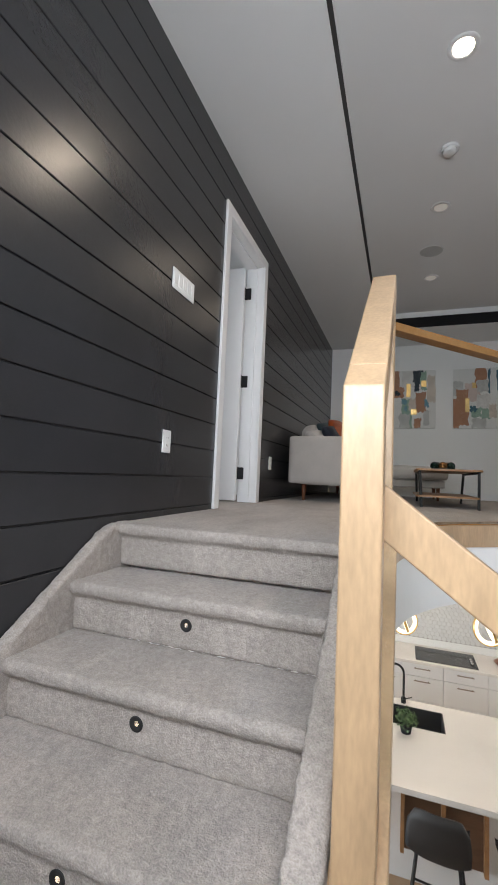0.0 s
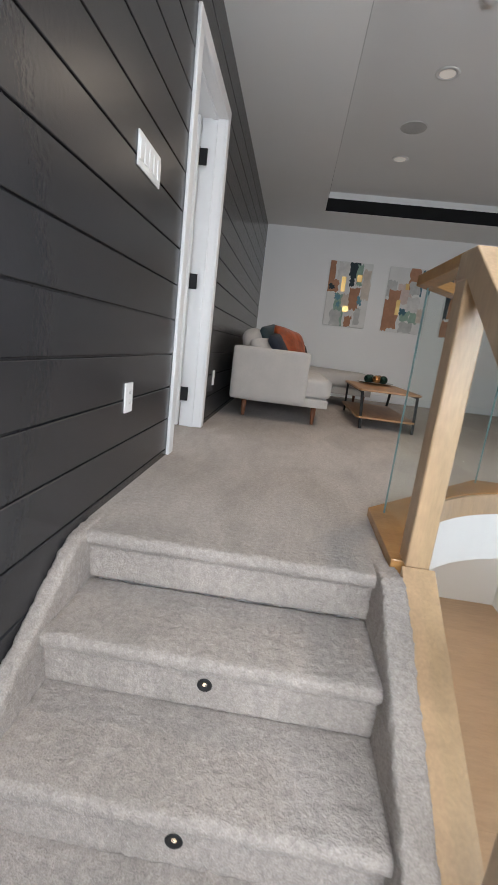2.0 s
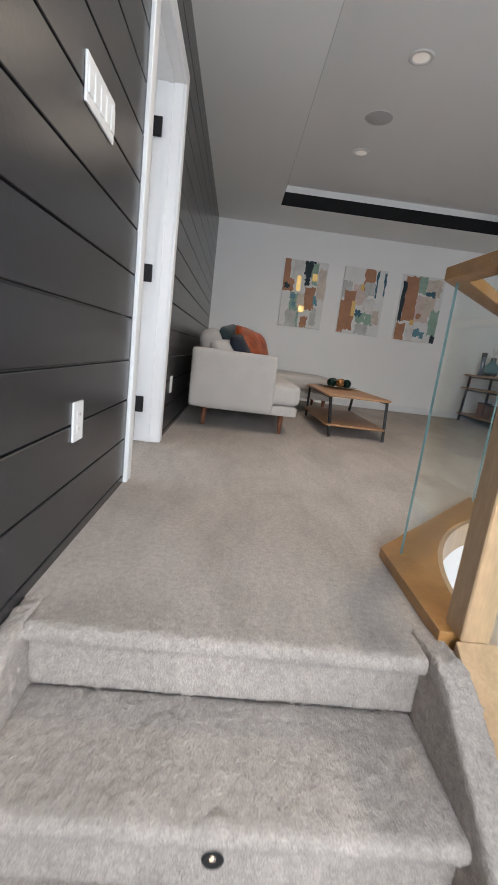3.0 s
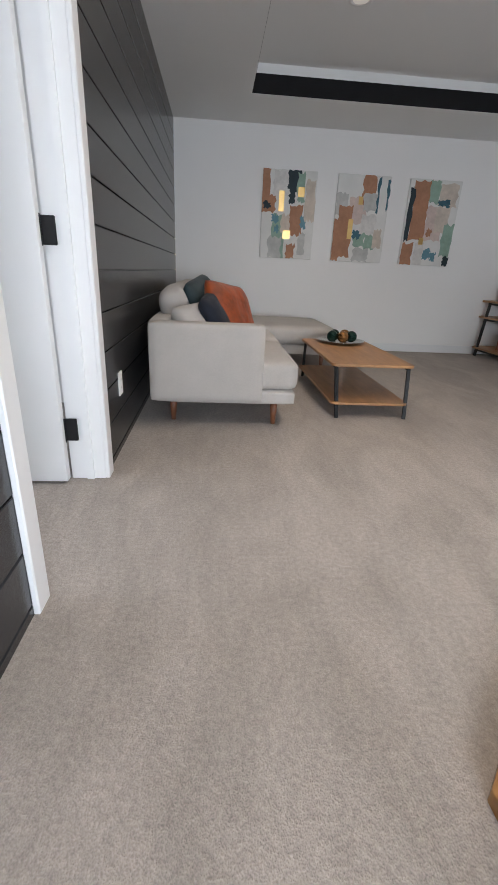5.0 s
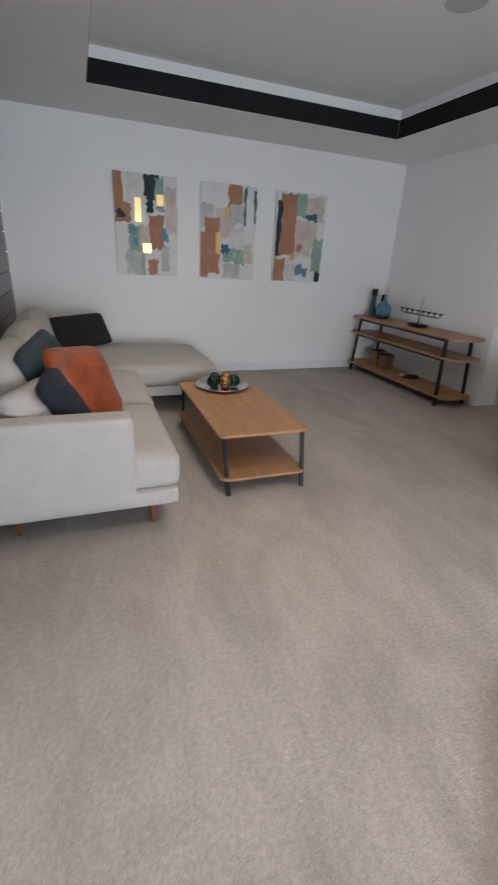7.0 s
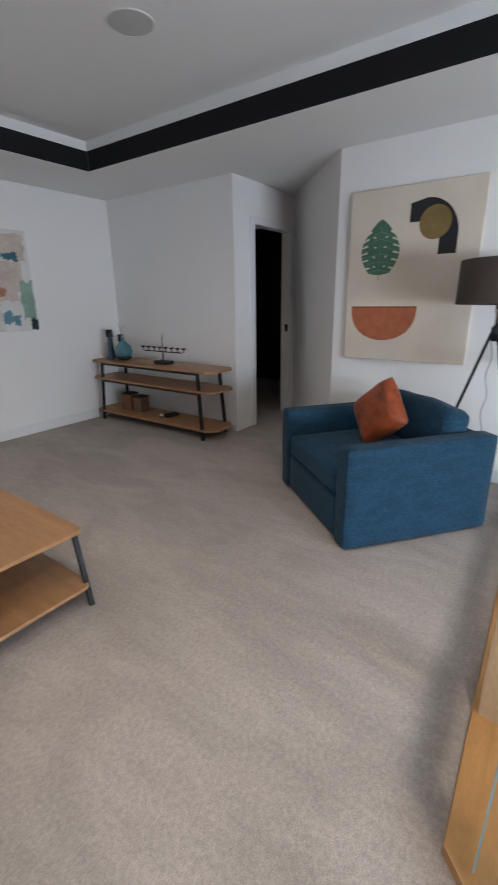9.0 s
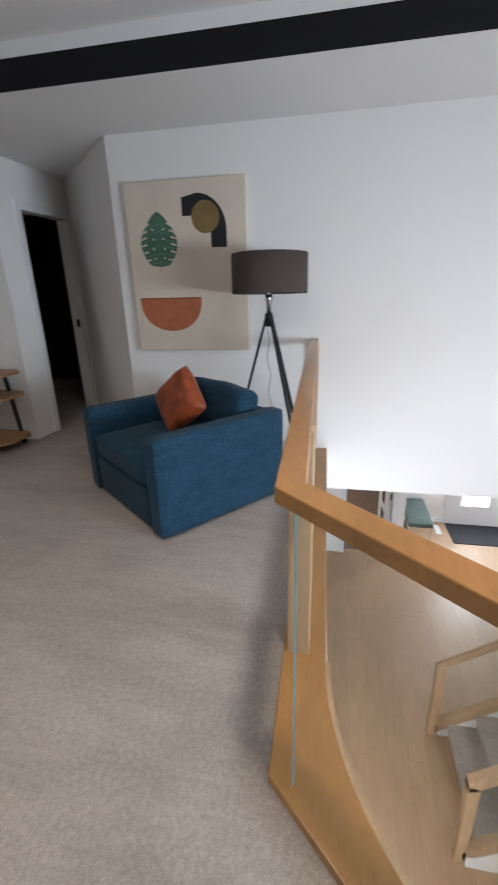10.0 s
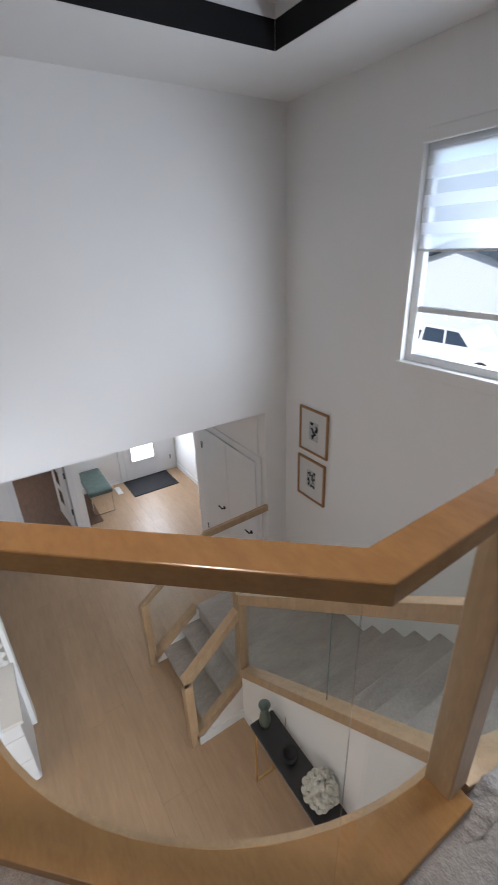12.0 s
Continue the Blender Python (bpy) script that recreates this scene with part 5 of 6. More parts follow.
for z in (-1.27,):
    sh = thing("wall_shelf", pose(1.6, 7.3, z), "dark wooden wall shelf above the worktop", "shelf", "kitchen wall shelves")
    part("board", B(-0.48, 0.5, -0.12, 0.146, 0, 0.035, 0.003), M["darkwood"], sh)
bw = thing("bowl", pose(1.42, 7.05, TOP), "dark wooden bowl on the worktop", "bowl")
part("shell", lathe(bmesh.new(), [(0, 0), (0.06, 0), (0.13, 0.03), (0.175, 0.075), (0.17, 0.077), (0.12, 0.04), (0, 0.012)], n=36), M["walnut"], bw, smooth=True)

# island
IX0, IX1, IY0, IY1 = -1.7, 1.28, 4.2, 5.66
isl = thing("kitchen_island", pose(0, 0, LOW), "large pale quartz kitchen island with a waterfall end", "island")
sx0, sx1, sy0, sy1 = -0.25, 0.5, 5.12, 5.52
bm = bmesh.new()
box(bm, IX0, IX1, IY0, sy0, 0.865, 0.91)
box(bm, IX0, IX1, sy1, IY1, 0.865, 0.91)
box(bm, IX0, sx0, sy0, sy1, 0.865, 0.91)
box(bm, sx1, IX1, sy0, sy1, 0.865, 0.91)
part("worktop", bm, M["quartz"], isl)
bm = bmesh.new()
box(bm, IX0 + 0.05, sx0 - 0.02, IY0 + 0.32, IY1 - 0.04, 0.0, 0.865)
box(bm, sx1 + 0.02, IX1 - 0.06, IY0 + 0.32, IY1 - 0.04, 0.0, 0.865)
box(bm, sx0 - 0.02, sx1 + 0.02, IY0 + 0.32, sy0 - 0.02, 0.0, 0.865)
box(bm, sx0 - 0.02, sx1 + 0.02, sy0 - 0.02, IY1 - 0.04, 0.0, 0.6)
part("body", bm, M["cab"], isl)
part("end_panel", B(IX1 - 0.058, IX1, IY0 + 0.3, IY1, 0, 0.864, 0.002), M["quartz"], isl)
part("shelf_niche", B(0.1, 0.75, IY0 + 0.30, IY0 + 0.318, 0.25, 0.75), M["darkwood"], isl, "dark wooden open niche")
for k in range(3):
    part("niche_divider", B(0.1 + 0.31 * k, 0.13 + 0.31 * k, IY0 + 0.24, IY0 + 0.3, 0.25, 0.75), M["oak"], isl)
sink = thing("sink", pose(0, 0, LOW), "black undermount sink in the island", "sink")
bm = bmesh.new()
box(bm, sx0, sx1, sy0, sy1, 0.66, 0.67)
for a, b, c2, d2 in ((sx0, sx0 + 0.01, sy0, sy1), (sx1 - 0.01, sx1, sy0, sy1), (sx0, sx1, sy0, sy0 + 0.01), (sx0, sx1, sy1 - 0.01, sy1)):
    box(bm, a, b, c2, d2, 0.67, 0.908)
part("basin", bm, mat("black_composite", (0.018, 0.018, 0.019), 0.5, var=0.2), sink)
fa = thing("faucet", pose(0.12, 5.58, TOP), "matt black gooseneck kitchen faucet", "faucet")
bm = bmesh.new()
last = Vector((0, 0, 0))
for k in range(17):
    a = math.pi * k / 16
    p = Vector((-0.09 + 0.09 * math.cos(a), 0, 0.30 + 0.09 * math.sin(a)))
    rod(bm, last, p, 0.012, 0.012, 10)
    last = p
rod(bm, last, last - Vector((0, 0, 0.08)), 0.014, 0.016, 10)
part("spout", bm, M["black_metal"], fa, smooth=True)
part("base", lathe(bmesh.new(), [(0, 0), (0.026, 0), (0.026, 0.05), (0.014, 0.06), (0, 0.06)], n=20), M["black_metal"], fa, smooth=True)
part("lever", rod(bmesh.new(), (0.02, 0, 0.04), (0.085, 0, 0.07), 0.006, 0.005, 8), M["black_metal"], fa)
pl = thing("potted_herb", pose(0.14, 5.0, TOP), "small bushy green herb in a dark pot on the island", "plant")
part("pot", lathe(bmesh.new(), [(0, 0), (0.045, 0), (0.058, 0.075), (0.05, 0.075), (0.04, 0.06), (0, 0.06)], n=20), M["blackcloth"], pl, smooth=True)
rnd = random.Random(5)
bm = bmesh.new()
for k in range(260):
    d = Vector((rnd.gauss(0, 1), rnd.gauss(0, 1), rnd.gauss(0.3, 0.8))).normalized() * rnd.uniform(0.04, 0.12)
    p = Vector((0, 0, 0.12)) + d
    u = Vector((rnd.gauss(0, 1), rnd.gauss(0, 1), rnd.gauss(0, 1))).normalized() * 0.016
    w = d.cross(u).normalized() * 0.010
    bm.faces.new([bm.verts.new(p - u), bm.verts.new(p + w), bm.verts.new(p + u), bm.verts.new(p - w)])
part("foliage", bm, mat("herb_leaf", (0.07, 0.12, 0.04), 0.6, var=0.3, island=0.35), pl)


def stool(m):
    s = thing("bar_stool", m, "black moulded bar stool with thin metal legs", "stool", "stools at the island")
    bm = bmesh.new()
    n, rows = 14, []
    prof = [(-0.19, 0.66), (-0.17, 0.645), (0.0, 0.63), (0.13, 0.64), (0.18, 0.68), (0.205, 0.78), (0.215, 0.92), (0.22, 1.0)]
    for y, z in prof:
        half = 0.21 if z < 0.7 else 0.215 - 0.06 * max(0, (z - 0.9)) / 0.1
        row = []
        for i in range(n + 1):
            u = 2 * i / n - 1
            up = 0.045 * abs(u) ** 3 if z < 0.7 else 0
            fw = -0.05 * u * u if z >= 0.7 else 0
            row.append((u * half, y + fw, z + up - (0.03 * abs(u) ** 4 if z > 0.9 else 0)))
        rows.append(row)
    for off in (0, 1):
        g2 = [[bm.verts.new((x, y + (0.018 if z > 0.7 else 0) * off, z - (0.02 if z <= 0.7 else 0) * off)) for x, y, z in row] for row in rows]
        for a, b in zip(g2, g2[1:]):
            for i in range(n):
                bm.faces.new((a[i], a[i + 1], b[i + 1], b[i]))
        if off == 0:
            first = g2
    for a, b in ((first[-1], g2[-1]), (first[0], g2[0])):
        for i in range(n):
            bm.faces.new((a[i], a[i + 1], b[i + 1], b[i]))
    for i in (0, n):
        for a, b, c3, d3 in zip(first, first[1:], g2, g2[1:]):
            bm.faces.new((a[i], b[i], d3[i], c3[i]))
    bmesh.ops.recalc_face_normals(bm, faces=bm.faces[:])
    part("seat_shell", bm, mat("stool_shell", (0.012, 0.0125, 0.014), 0.6, var=0.15, bump=0.1) if "shell" not in M else M["shell"], s, smooth=True)
    for sx in (-1, 1):
        for sy in (-1, 1):
            part("leg", rod(bmesh.new(), (sx * 0.21, sy * 0.2, 0), (sx * 0.14, sy * 0.12, 0.63), 0.011, 0.011, 10), M["black_metal"], s)
    for sy in (-1, 1):
        part("footrest", rod(bmesh.new(), (-0.19, sy * 0.175, 0.22), (0.19, sy * 0.175, 0.22), 0.008, 0.008, 8), M["black_metal"], s)
    for sx in (-1, 1):
        part("side_bar", rod(bmesh.new(), (sx * 0.19, -0.175, 0.22), (sx * 0.19, 0.175, 0.22), 0.008, 0.008, 8), M["black_metal"], s)
    return s


first_stool = stool(pose(0.36, 4.08, LOW, 0, 0, 174))
for x, r in ((-0.32, 182), (0.98, 186), (-1.0, 180)):
    copy_thing(first_stool, pose(x, 4.08, LOW, 0, 0, r))


def ring_pendant(x, y, z, r):
    p = thing("ring_pendant", pose(x, y, z), "brass pendant lamp with lit crossing rings over the island", "pendant lamp", "island pendants")
    for k, (rx, rz, rr) in enumerate(((82, 20, r), (70, 95, r * 0.8))):
        prof = [(rr + 0.016 * math.cos(a), 0.016 * math.sin(a)) for a in [2 * math.pi * i / 10 for i in range(11)]]
        b = bmesh.new()
        lathe(b, prof, m=pose(0, 0, 0, rx, 0, rz), n=40)
        part("light_ring", b, M["ringlight"], p, "glowing ring", True)
        b = bmesh.new()
        lathe(b, [(rr + 0.018, -0.012), (rr + 0.026, -0.012), (rr + 0.026, 0.012), (rr + 0.018, 0.012), (rr + 0.018, -0.012)], m=pose(0, 0, 0, rx, 0, rz), n=40)
        part("brass_band", b, M["brass"], p, "brass band", True)
    part("cord", rod(bmesh.new(), (0, 0, r), (0, 0, -0.34 - z), 0.003, 0.003, 6), M["black_metal"], p)
    part("canopy", lathe(bmesh.new(), [(0, -0.34 - z), (0.06, -0.34 - z), (0.06, -0.36 - z), (0, -0.365 - z)], n=24), M["brass"], p, smooth=True)


ring_pendant(0.11, 4.9, -1.09, 0.10), ring_pendant(0.83, 4.9, -1.05, 0.125), ring_pendant(-0.62, 4.9, -1.07, 0.13)
# Unseen fixtures, added to light the kitchen under the slab.
for x, y in ((0.4, 6.4), (1.6, 6.0), (2.2, 3.9), (-0.8, 6.2), (0.3, 3.7)):
    d = thing("downlight", pose(x, y, -0.34), "round recessed kitchen downlight, unseen, added to light the kitchen", "ceiling light", "kitchen downlights")
    part("ring", lathe(bmesh.new(), [(0.045, 0), (0.048, -0.005), (0.07, -0.004), (0.072, 0), (0.045, 0)], n=28), M["plastic"], d, smooth=True)
    part("lens", lathe(bmesh.new(), [(0, -0.001), (0.045, -0.001), (0.045, -0.003), (0, -0.003)], n=24), M["bulb"], d)
    lamp("SPOT", "kitchen_beam", look((x, y, -0.36), (x, y, LOW)), 34, (1, 0.86, 0.7), spot=radians(140))

# side run on the east wall
SC0 = 2.67
for a, b in ((3.24, 3.9), (3.9, 4.6), (4.6, 5.3)):
    cab(SC0 + 0.02, XE, a, b, "-x", [(0.16, 1), (0.31, 1), (0.30, 1)], "white drawer cabinet with bronze pulls", "side run cabinets")
st = thing("side_worktop", pose(0, 0, 0), "pale quartz worktop on the drawer cabinets", "worktop")
part("slab", B(SC0, XE, 3.215, 5.3, TOP - 0.038, TOP, 0.003), M["quartz"], st)

# entry
door_2 = setting("door_2", B(7.70, 7.745, -0.2, 0.78, LOW + 0.01, LOW + 2.05, 0.003), M["trim"], "white front door with a frosted glass pane", "door")
bm = bmesh.new()
for y0, y1 in ((-0.31, -0.2), (0.78, 0.89)):
    box(bm, 7.71, 7.755, y0, y1, LOW, LOW + 2.15)
part("casing", bm, M["trim"], door_2)
# Daylight behind the pane is put into its own emission.
part("glass_pane", B(7.69, 7.70, 0.16, 0.62, LOW + 0.42, LOW + 1.9, 0.002), glow("frosted_daylight", (0.92, 0.96, 1.0), 4), door_2, "frosted glass, its daylight put in as glow")
bm = bmesh.new()
for y0, y1, z0, z1 in ((0.12, 0.16, 0.38, 1.94), (0.62, 0.66, 0.38, 1.94), (0.16, 0.62, 0.38, 0.42), (0.16, 0.62, 1.9, 1.94)):
    box(bm, 7.682, 7.702, y0, y1, LOW + z0, LOW + z1)
part("pane_frame", bm, M["trim"], door_2)
for z in (0.25, 1.0, 1.75):
    part("hinge", B(7.695, 7.712, -0.212, -0.192, LOW + z, LOW + z + 0.1), M["black_metal"], door_2)
mt = thing("door_mat", pose(7.36, 0.4, LOW), "black ribbed door mat with a raised border", "mat")
part("pad", B(-0.31, 0.31, -0.43, 0.43, 0, 0.008, 0.002), M["mat"], mt)
for a, b, c2, d2 in ((-0.35, -0.3, -0.47, 0.47), (0.3, 0.35, -0.47, 0.47), (-0.3, 0.3, -0.47, -0.42), (-0.3, 0.3, 0.42, 0.47)):
    part("border", B(a, b, c2, d2, 0, 0.014, 0.003), M["mat"], mt)
bn = thing("entry_bench", pose(7.12, 1.5, LOW), "green tufted bench on thin metal legs", "bench")
part("seat", soft_box(bmesh.new(), -0.36, 0.6, -0.2, 0.22, 0.40, 0.50, 0.03, 10, 0.01, wob=0.006), mat("sage_leather", (0.09, 0.13, 0.115), 0.45, var=0.2, bump=0.3, bscale=15), bn, smooth=True)
for x in (-0.33, 0.57):
    for y in (-0.17, 0.19):
        part("leg", rod(bmesh.new(), (x, y, 0), (x, y, 0.41), 0.008, 0.008, 8), M["chrome"], bn)
    part("leg_bar", rod(bmesh.new(), (x, -0.17, 0.01), (x, 0.19, 0.01), 0.008, 0.008, 8), M["chrome"], bn)
vent = thing("floor_vent", pose(7.45, 1.05, LOW), "white floor vent beside the bench", "vent")
part("frame", B(-0.16, 0.16, -0.05, 0.05, 0, 0.006, 0.002), M["plastic"], vent)
for k in range(8):
    part("slat", B(-0.14 + 0.036 * k, -0.128 + 0.036 * k, -0.04, 0.04, 0.006, 0.009), M["plastic"], vent)
# double closet doors on the entry wall
door_3 = tagged(new("door_3"), "white double closet doors with black levers", "door", kind="structure")
for a, b, hx in ((3.50, 4.20, 3.62), (4.205, 4.90, 4.33)):
    leaf = part("door_leaf", B(a, b, 0.302, 0.335, LOW + 0.01, LOW + 2.05, 0.003), M["trim"], door_3)
    lv = bmesh.new()
    lathe(lv, [(0, 0), (0.026, 0), (0.026, 0.008), (0.01, 0.012), (0.01, 0.045), (0, 0.045)], m=pose(hx, 0.335, LOW + 0.98, -90, 0, 0), n=16)
    box(lv, hx - 0.012, hx + 0.10, 0.372, 0.384, LOW + 0.97, LOW + 0.99, 0.003)
    part("lever", lv, M["black_metal"], leaf, "black lever handle")
for a, b in ((3.40, 3.495), (4.905, 5.0)):
    part("casing", B(a, b, 0.301, 0.322, LOW, LOW + 2.06, 0.003), M["trim"], door_3)
part("casing", B(3.40, 5.0, 0.301, 0.322, LOW + 2.06, LOW + 2.15, 0.003), M["trim"], door_3)
for z in (0.3, 1.72):
    part("hinge", B(4.895, 4.912, 0.335, 0.345, LOW + z, LOW + z + 0.1), M["black_metal"], door_3)
# open door off the hall
door_4 = setting("door_4", prism(bmesh.new(), [(6.61, 2.062), (7.36, 2.13), (7.356, 2.17), (6.606, 2.102)], LOW + 0.01, LOW + 2.03), M["trim"], "white panel door standing open on black hinges", "door")
for z in (0.3, 1.0, 1.7):
    part("hinge", B(6.585, 6.61, 2.052, 2.075, LOW + z, LOW + z + 0.1), M["black_metal"], door_4)
for z in (0.35, 0.75, 1.15, 1.55):
    part("glass_lite", prism(bmesh.new(), [(6.88, 2.126), (7.1, 2.146), (7.0996, 2.152), (6.8796, 2.132)], LOW + z, LOW + z + 0.26), mat("smoked_glass", (0.03, 0.022, 0.018), 0.1), door_4, "dark square glass lite")
bm = bmesh.new()
for y0, y1 in ((1.96, 2.05), (2.8, 2.89)):
    box(bm, 6.432, 6.452, y0, y1, LOW, LOW + 2.06)
box(bm, 6.432, 6.452, 1.96, 2.89, LOW + 2.06, LOW + 2.15)
setting("trim_hall_door", bm, M["trim"], "white casing round the hall doorway", "trim")
bm = bmesh.new()
box(bm, 5.25, 7.74, -0.35, -0.335, LOW, LOW + 0.1)
box(bm, 7.735, 7.75, 0.89, 1.835, LOW, LOW + 0.1)
box(bm, 6.6, 7.735, 1.835, 1.85, LOW, LOW + 0.1)
setting("baseboard_entry", bm, M["trim"], "white baseboard in the entry", "baseboard")
# loft baseboards and the dark doorway's casing
bm = bmesh.new()
box(bm, XW + 0.02, XE, YN - 0.013, YN, 0, 0.1, 0.002)
box(bm, XE - 0.013, XE, 5.89, YN - 0.013, 0, 0.1, 0.002)
box(bm, XE - 0.013, XE, 3.22, 4.83, 0, 0.1, 0.002)
setting("baseboard", bm, M["trim"], "white baseboard of the loft", "baseboard")
bm = bmesh.new()
box(bm, 3.585, 3.66, 5.872, 5.892, 0, 2.12)
box(bm, 4.36, 4.43, 5.872, 5.892, 0, 2.12)
box(bm, 3.66, 4.36, 5.872, 5.892, 2.05, 2.12)
door_5 = setting("door_5", bm, M["trim"], "white casing of the dark doorway", "door frame")
part("strike", B(4.345, 4.362, 5.9, 5.93, 0.98, 1.06), M["black_metal"], door_5)
# narrow table under the stairs
tb = thing("console_table", pose(1.2, 1.53, LOW), "narrow black-topped console table under the stairs", "table")
part("top", B(-0.62, 0.47, -0.115, 0.115, 0.735, 0.765, 0.004), mat("black_stone", (0.02, 0.02, 0.022), 0.3, var=0.4, scale=4), tb)
for x in (-0.58, 0.43):
    for y in (-0.09, 0.09):
        part("leg", bar(bmesh.new(), (x, y, 0), (x, y, 0.735), 0.018, 0.018, 0.002), M["brass"], tb, "brass leg")
    part("leg_bar", bar(bmesh.new(), (x, -0.09, 0.01), (x, 0.09, 0.01), 0.016, 0.016, 0.002), M["brass"], tb)
TT = LOW + 0.765
va = thing("vase", pose(1.6, 1.54, TT), "slim sage green ceramic vase with a notched rim", "vase")
part("body", lathe(bmesh.new(), [(0, 0), (0.035, 0), (0.05, 0.06), (0.04, 0.14), (0.028, 0.19), (0.05, 0.25), (0.044, 0.25), (0.022, 0.19), (0, 0.17)], n=28), mat("sage_ceramic", (0.12, 0.15, 0.12), 0.4, var=0.2), va, smooth=True)
bo = thing("candle_bowl", pose(1.28, 1.53, TT), "dark round bowl on the narrow table", "bowl")
part("shell", lathe(bmesh.new(), [(0, 0), (0.04, 0), (0.065, 0.03), (0.06, 0.07), (0.05, 0.07), (0.05, 0.03), (0, 0.015)], n=28), M["blackcloth"], bo, smooth=True)
fl = thing("flower_arrangement", pose(0.93, 1.53, TT), "round bunch of white hydrangea in a black pot", "flowers")
part("pot", lathe(bmesh.new(), [(0, 0), (0.06, 0), (0.075, 0.09), (0.065, 0.09), (0, 0.07)], n=24), M["blackcloth"], fl, smooth=True)
rnd = random.Random(11)
bm = bmesh.new()
for k in range(46):
    z = 1 - 1.75 * (k + 0.5) / 46
    a = 2.39996 * k
    rr = math.sqrt(max(0.0, 1 - z * z))
    head = Vector((rr * math.cos(a), rr * math.sin(a), z))
    core = Vector((0, 0, 0.17)) + Vector((head.x * 0.1, head.y * 0.1, head.z * 0.085)) * rnd.uniform(0.9, 1.12)
    for q in range(20):
        d = (head * 0.8 + Vector((rnd.gauss(0, 1), rnd.gauss(0, 1), rnd.gauss(0, 1))).normalized()).normalized()
        p = core + d * 0.026
        t1 = d.orthogonal().normalized()
        t2 = d.cross(t1)
        a0 = rnd.uniform(0, 6)
        for f in range(4):
            u = t1 * math.cos(a0 + f * math.pi / 2) + t2 * math.sin(a0 + f * math.pi / 2)
            w = d.cross(u)
            bm.faces.new([bm.verts.new(p), bm.verts.new(p + u * 0.009 + w * 0.008 + d * 0.003), bm.verts.new(p + u * 0.018 + d * 0.001), bm.verts.new(p + u * 0.009 - w * 0.008 + d * 0.003)])
lathe(bm, [(0.078 * math.sin(math.pi * k / 14), 0.165 - 0.065 * math.cos(math.pi * k / 14)) for k in range(15)], n=20)
part("blossom", bm, mat("white_petal", (0.75, 0.72, 0.64), 0.7, var=0.08, island=0.12), fl)
# seam of the closet panel under the stairs
setting("trim_panel", B(1.50, 1.508, 1.398, 1.404, LOW + 0.1, -2.2), M["grout"], "thin seam of the panel under the stairs", "trim")

# ---- pieces: charcoal boards, hexagon tiles, oak planks ----
PITCH, Z0 = 0.1713, 0.0335


def board_mesh(y0, y1, z0, z1):
    me = bpy.data.meshes.new("board")
    bm = bmesh.new()
    box(bm, -0.012, 0.0, y0, y1, z0, z1, 0.0022)
    bm.to_mesh(me)
    bm.free()
    me.materials.append(M["black_wall"])
    return me


for k in range(-8, 15):
    z0, z1 = Z0 + PITCH * k + 0.0035, Z0 + PITCH * (k + 1) - 0.0035
    spans = [(0.0, YN - 0.001)]
    if z1 <= 0.03:
        spans = [(0.0, 2.04)]
    elif z0 < DZ + 0.03:
        spans = [(0.0, DY0 - 0.022), (DY1 + 0.022, YN - 0.001)]
    z1 = min(z1, H - 0.001)
    for a, b in spans:
        ob = new("board", board_mesh(a, b, z0, z1))
        ob.location = (XW, 0, 0)
        ob.parent = wall_west


def hexes(parent, w, z0, z1, place, seed):
    """Flat-topped hexagon tiles, 62 mm across, on a wall strip w long."""
    s = 0.036
    me = bpy.data.meshes.new("hex_tile")
    bm = bmesh.new()
    prism(bm, [(0.034 * math.cos(radians(30 + 60 * i)), 0.034 * math.sin(radians(30 + 60 * i))) for i in range(6)], 0, 0.006, "y")
    bm.to_mesh(me)
    bm.free()
    me.materials.append(M["hexwhite"])
    dx, dz = s * math.sqrt(3), s * 1.5
    spots = []
    for j in range(int((z1 - z0) / dz)):
        for i in range(int(w / dx)):
            spots.append((dx * (i + 0.5 + 0.5 * (j % 2)), z0 + dz * (j + 0.6)))
    return me, spots


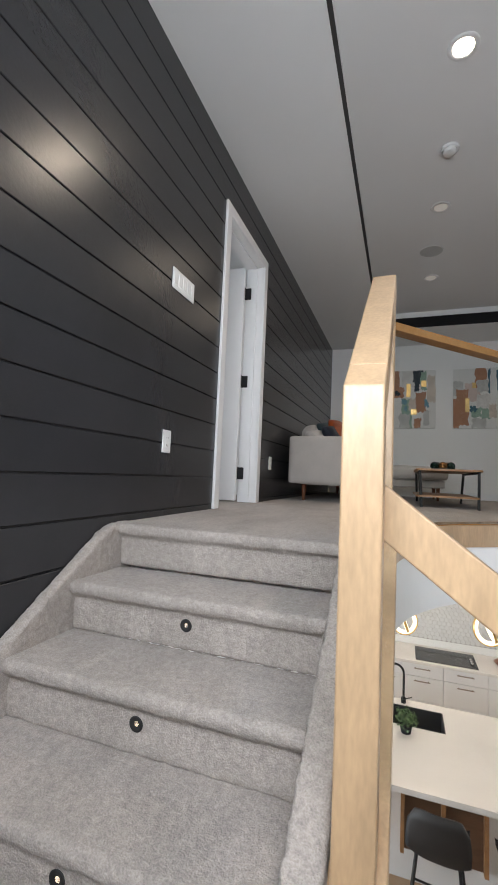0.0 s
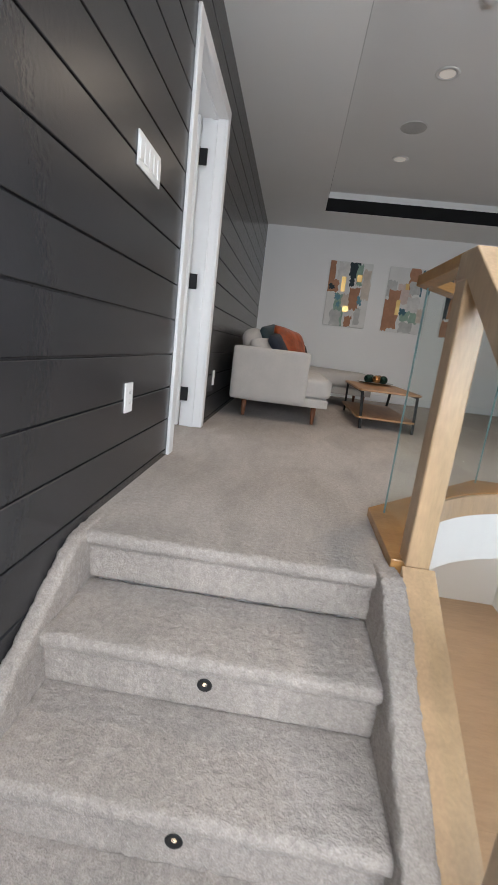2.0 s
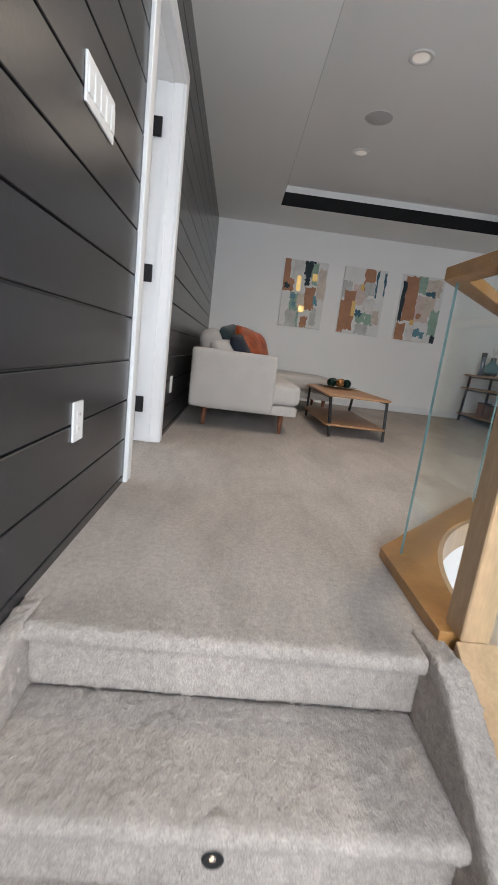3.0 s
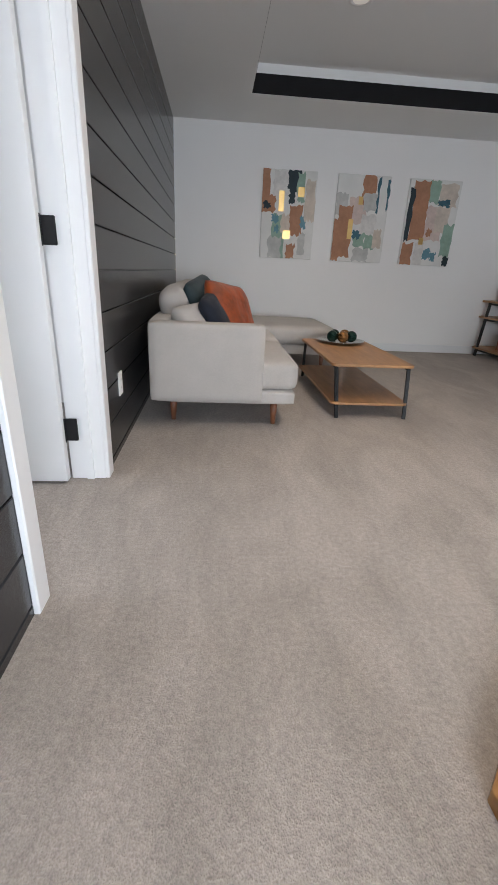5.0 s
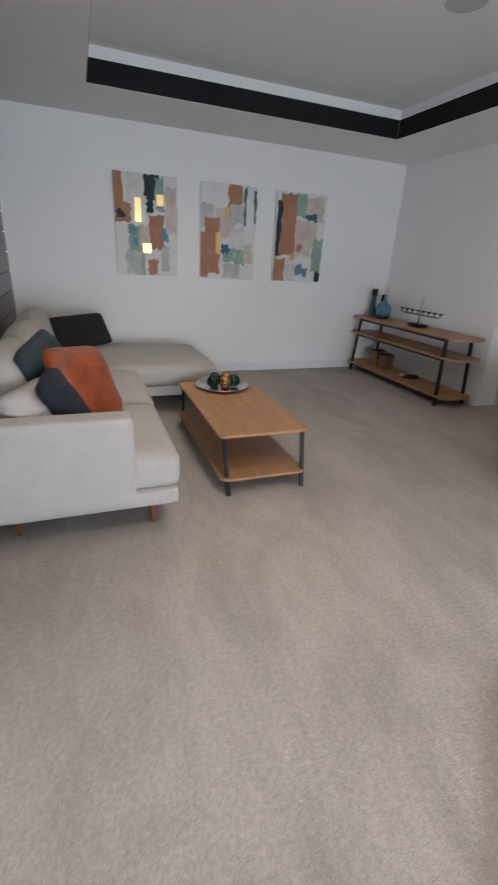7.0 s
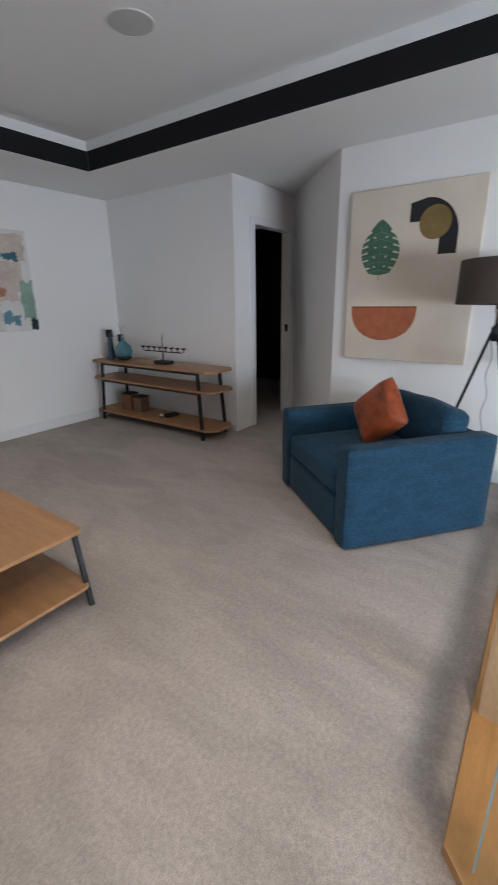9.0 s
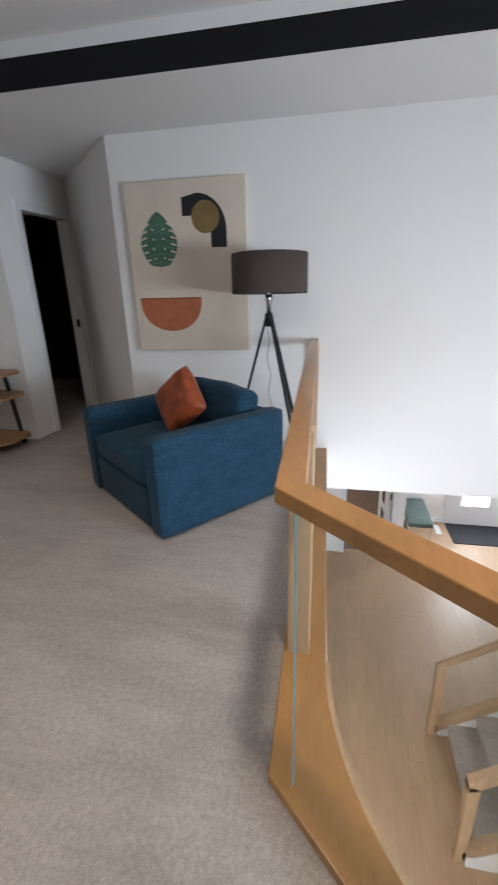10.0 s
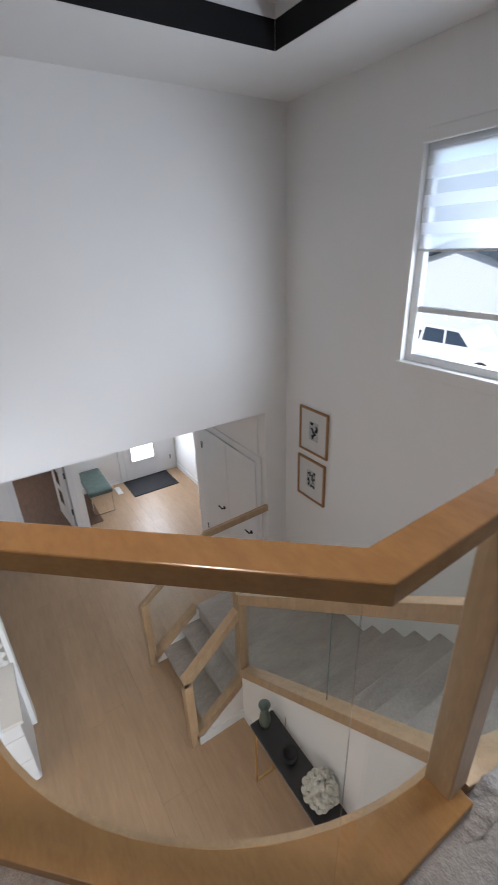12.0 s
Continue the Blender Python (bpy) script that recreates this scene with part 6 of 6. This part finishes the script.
def tile_wall(name, m, w, z0, z1, near, label):
    """Grout panel with tiles; those within near (a stretch along it) are single parts."""
    pan = thing(name, m, label, "tiles")
    tagged(pan, kind="structure")
    part("grout", B(0, w, -0.004, 0.008, z0, z1), M["grout"], pan)
    me, spots = hexes(pan, w, z0, z1, None, 1)
    spots = [p for p in spots if 0.03 < p[0] < w - 0.03 and p[1] < z1 - 0.03]
    singles = [p for p in spots if near[0] < p[0] < near[1]][:300]
    keep = set(singles)
    for x, z in singles:
        ob = new("hex_tile", me)
        ob.parent = pan
        ob.location = (x, -0.0095, z)
    rest = [p for p in spots if p not in keep]
    if rest:
        vs, fs = [], []
        base = [tuple(v.co) for v in me.vertices]
        polys = [tuple(p.vertices) for p in me.polygons]
        for x, z in rest:
            o = len(vs)
            vs += [(a + x, b - 0.0095, c + z) for a, b, c in base]
            fs += [tuple(o + i for i in p) for p in polys]
        mm = bpy.data.meshes.new("hex_tiles")
        mm.from_pydata(vs, [], fs)
        mm.materials.append(M["hexwhite"])
        ob = new("hex_tiles", mm)
        ob.parent = pan
        tagged(ob, kind="stuff")


tile_wall("backsplash", pose(-0.6, KY1 + 0.004, 0), 2.7, TOP + 0.1, -0.9, (0.55, 1.75), "white hexagon tile backsplash with dark grout")
tile_wall("backsplash", pose(XE - 0.009, 5.3, 0, 0, 0, -90), 2.06, TOP + 0.005, -0.95, (1.3, 2.06), "white hexagon tile backsplash above the drawer cabinets")

# oak planks of the main floor
random.seed(7)
LENS = {}
for w in (1.1, 1.5, 1.9, 2.2):
    me = bpy.data.meshes.new("plank")
    bm = bmesh.new()
    box(bm, 0.0004, w - 0.0004, 0.0004, 0.1896, -0.02, 0, 0.0007)
    bm.to_mesh(me)
    bm.free()
    me.materials.append(M["plank"])
    LENS[w] = me
joined = bmesh.new()
made = 0
for j in range(43):
    y = -0.45 + 0.19 * j
    x = -6.4 - random.uniform(0, 1)
    while x < 7.75:
        w = random.choice((1.1, 1.5, 1.9, 2.2))
        if x + w > -0.3 and y < 6.9:
            ob = new("plank", LENS[w])
            ob.location = (x, y, LOW)
            ob.parent = bpy.data.objects["floor_lower"]
            made += 1
        else:
            box(joined, x, x + w - 0.0015, y, y + 0.189, LOW - 0.02, LOW)
        x += w
rest = part("planks", joined, M["plank"], bpy.data.objects["floor_lower"])
tagged(rest, kind="stuff")
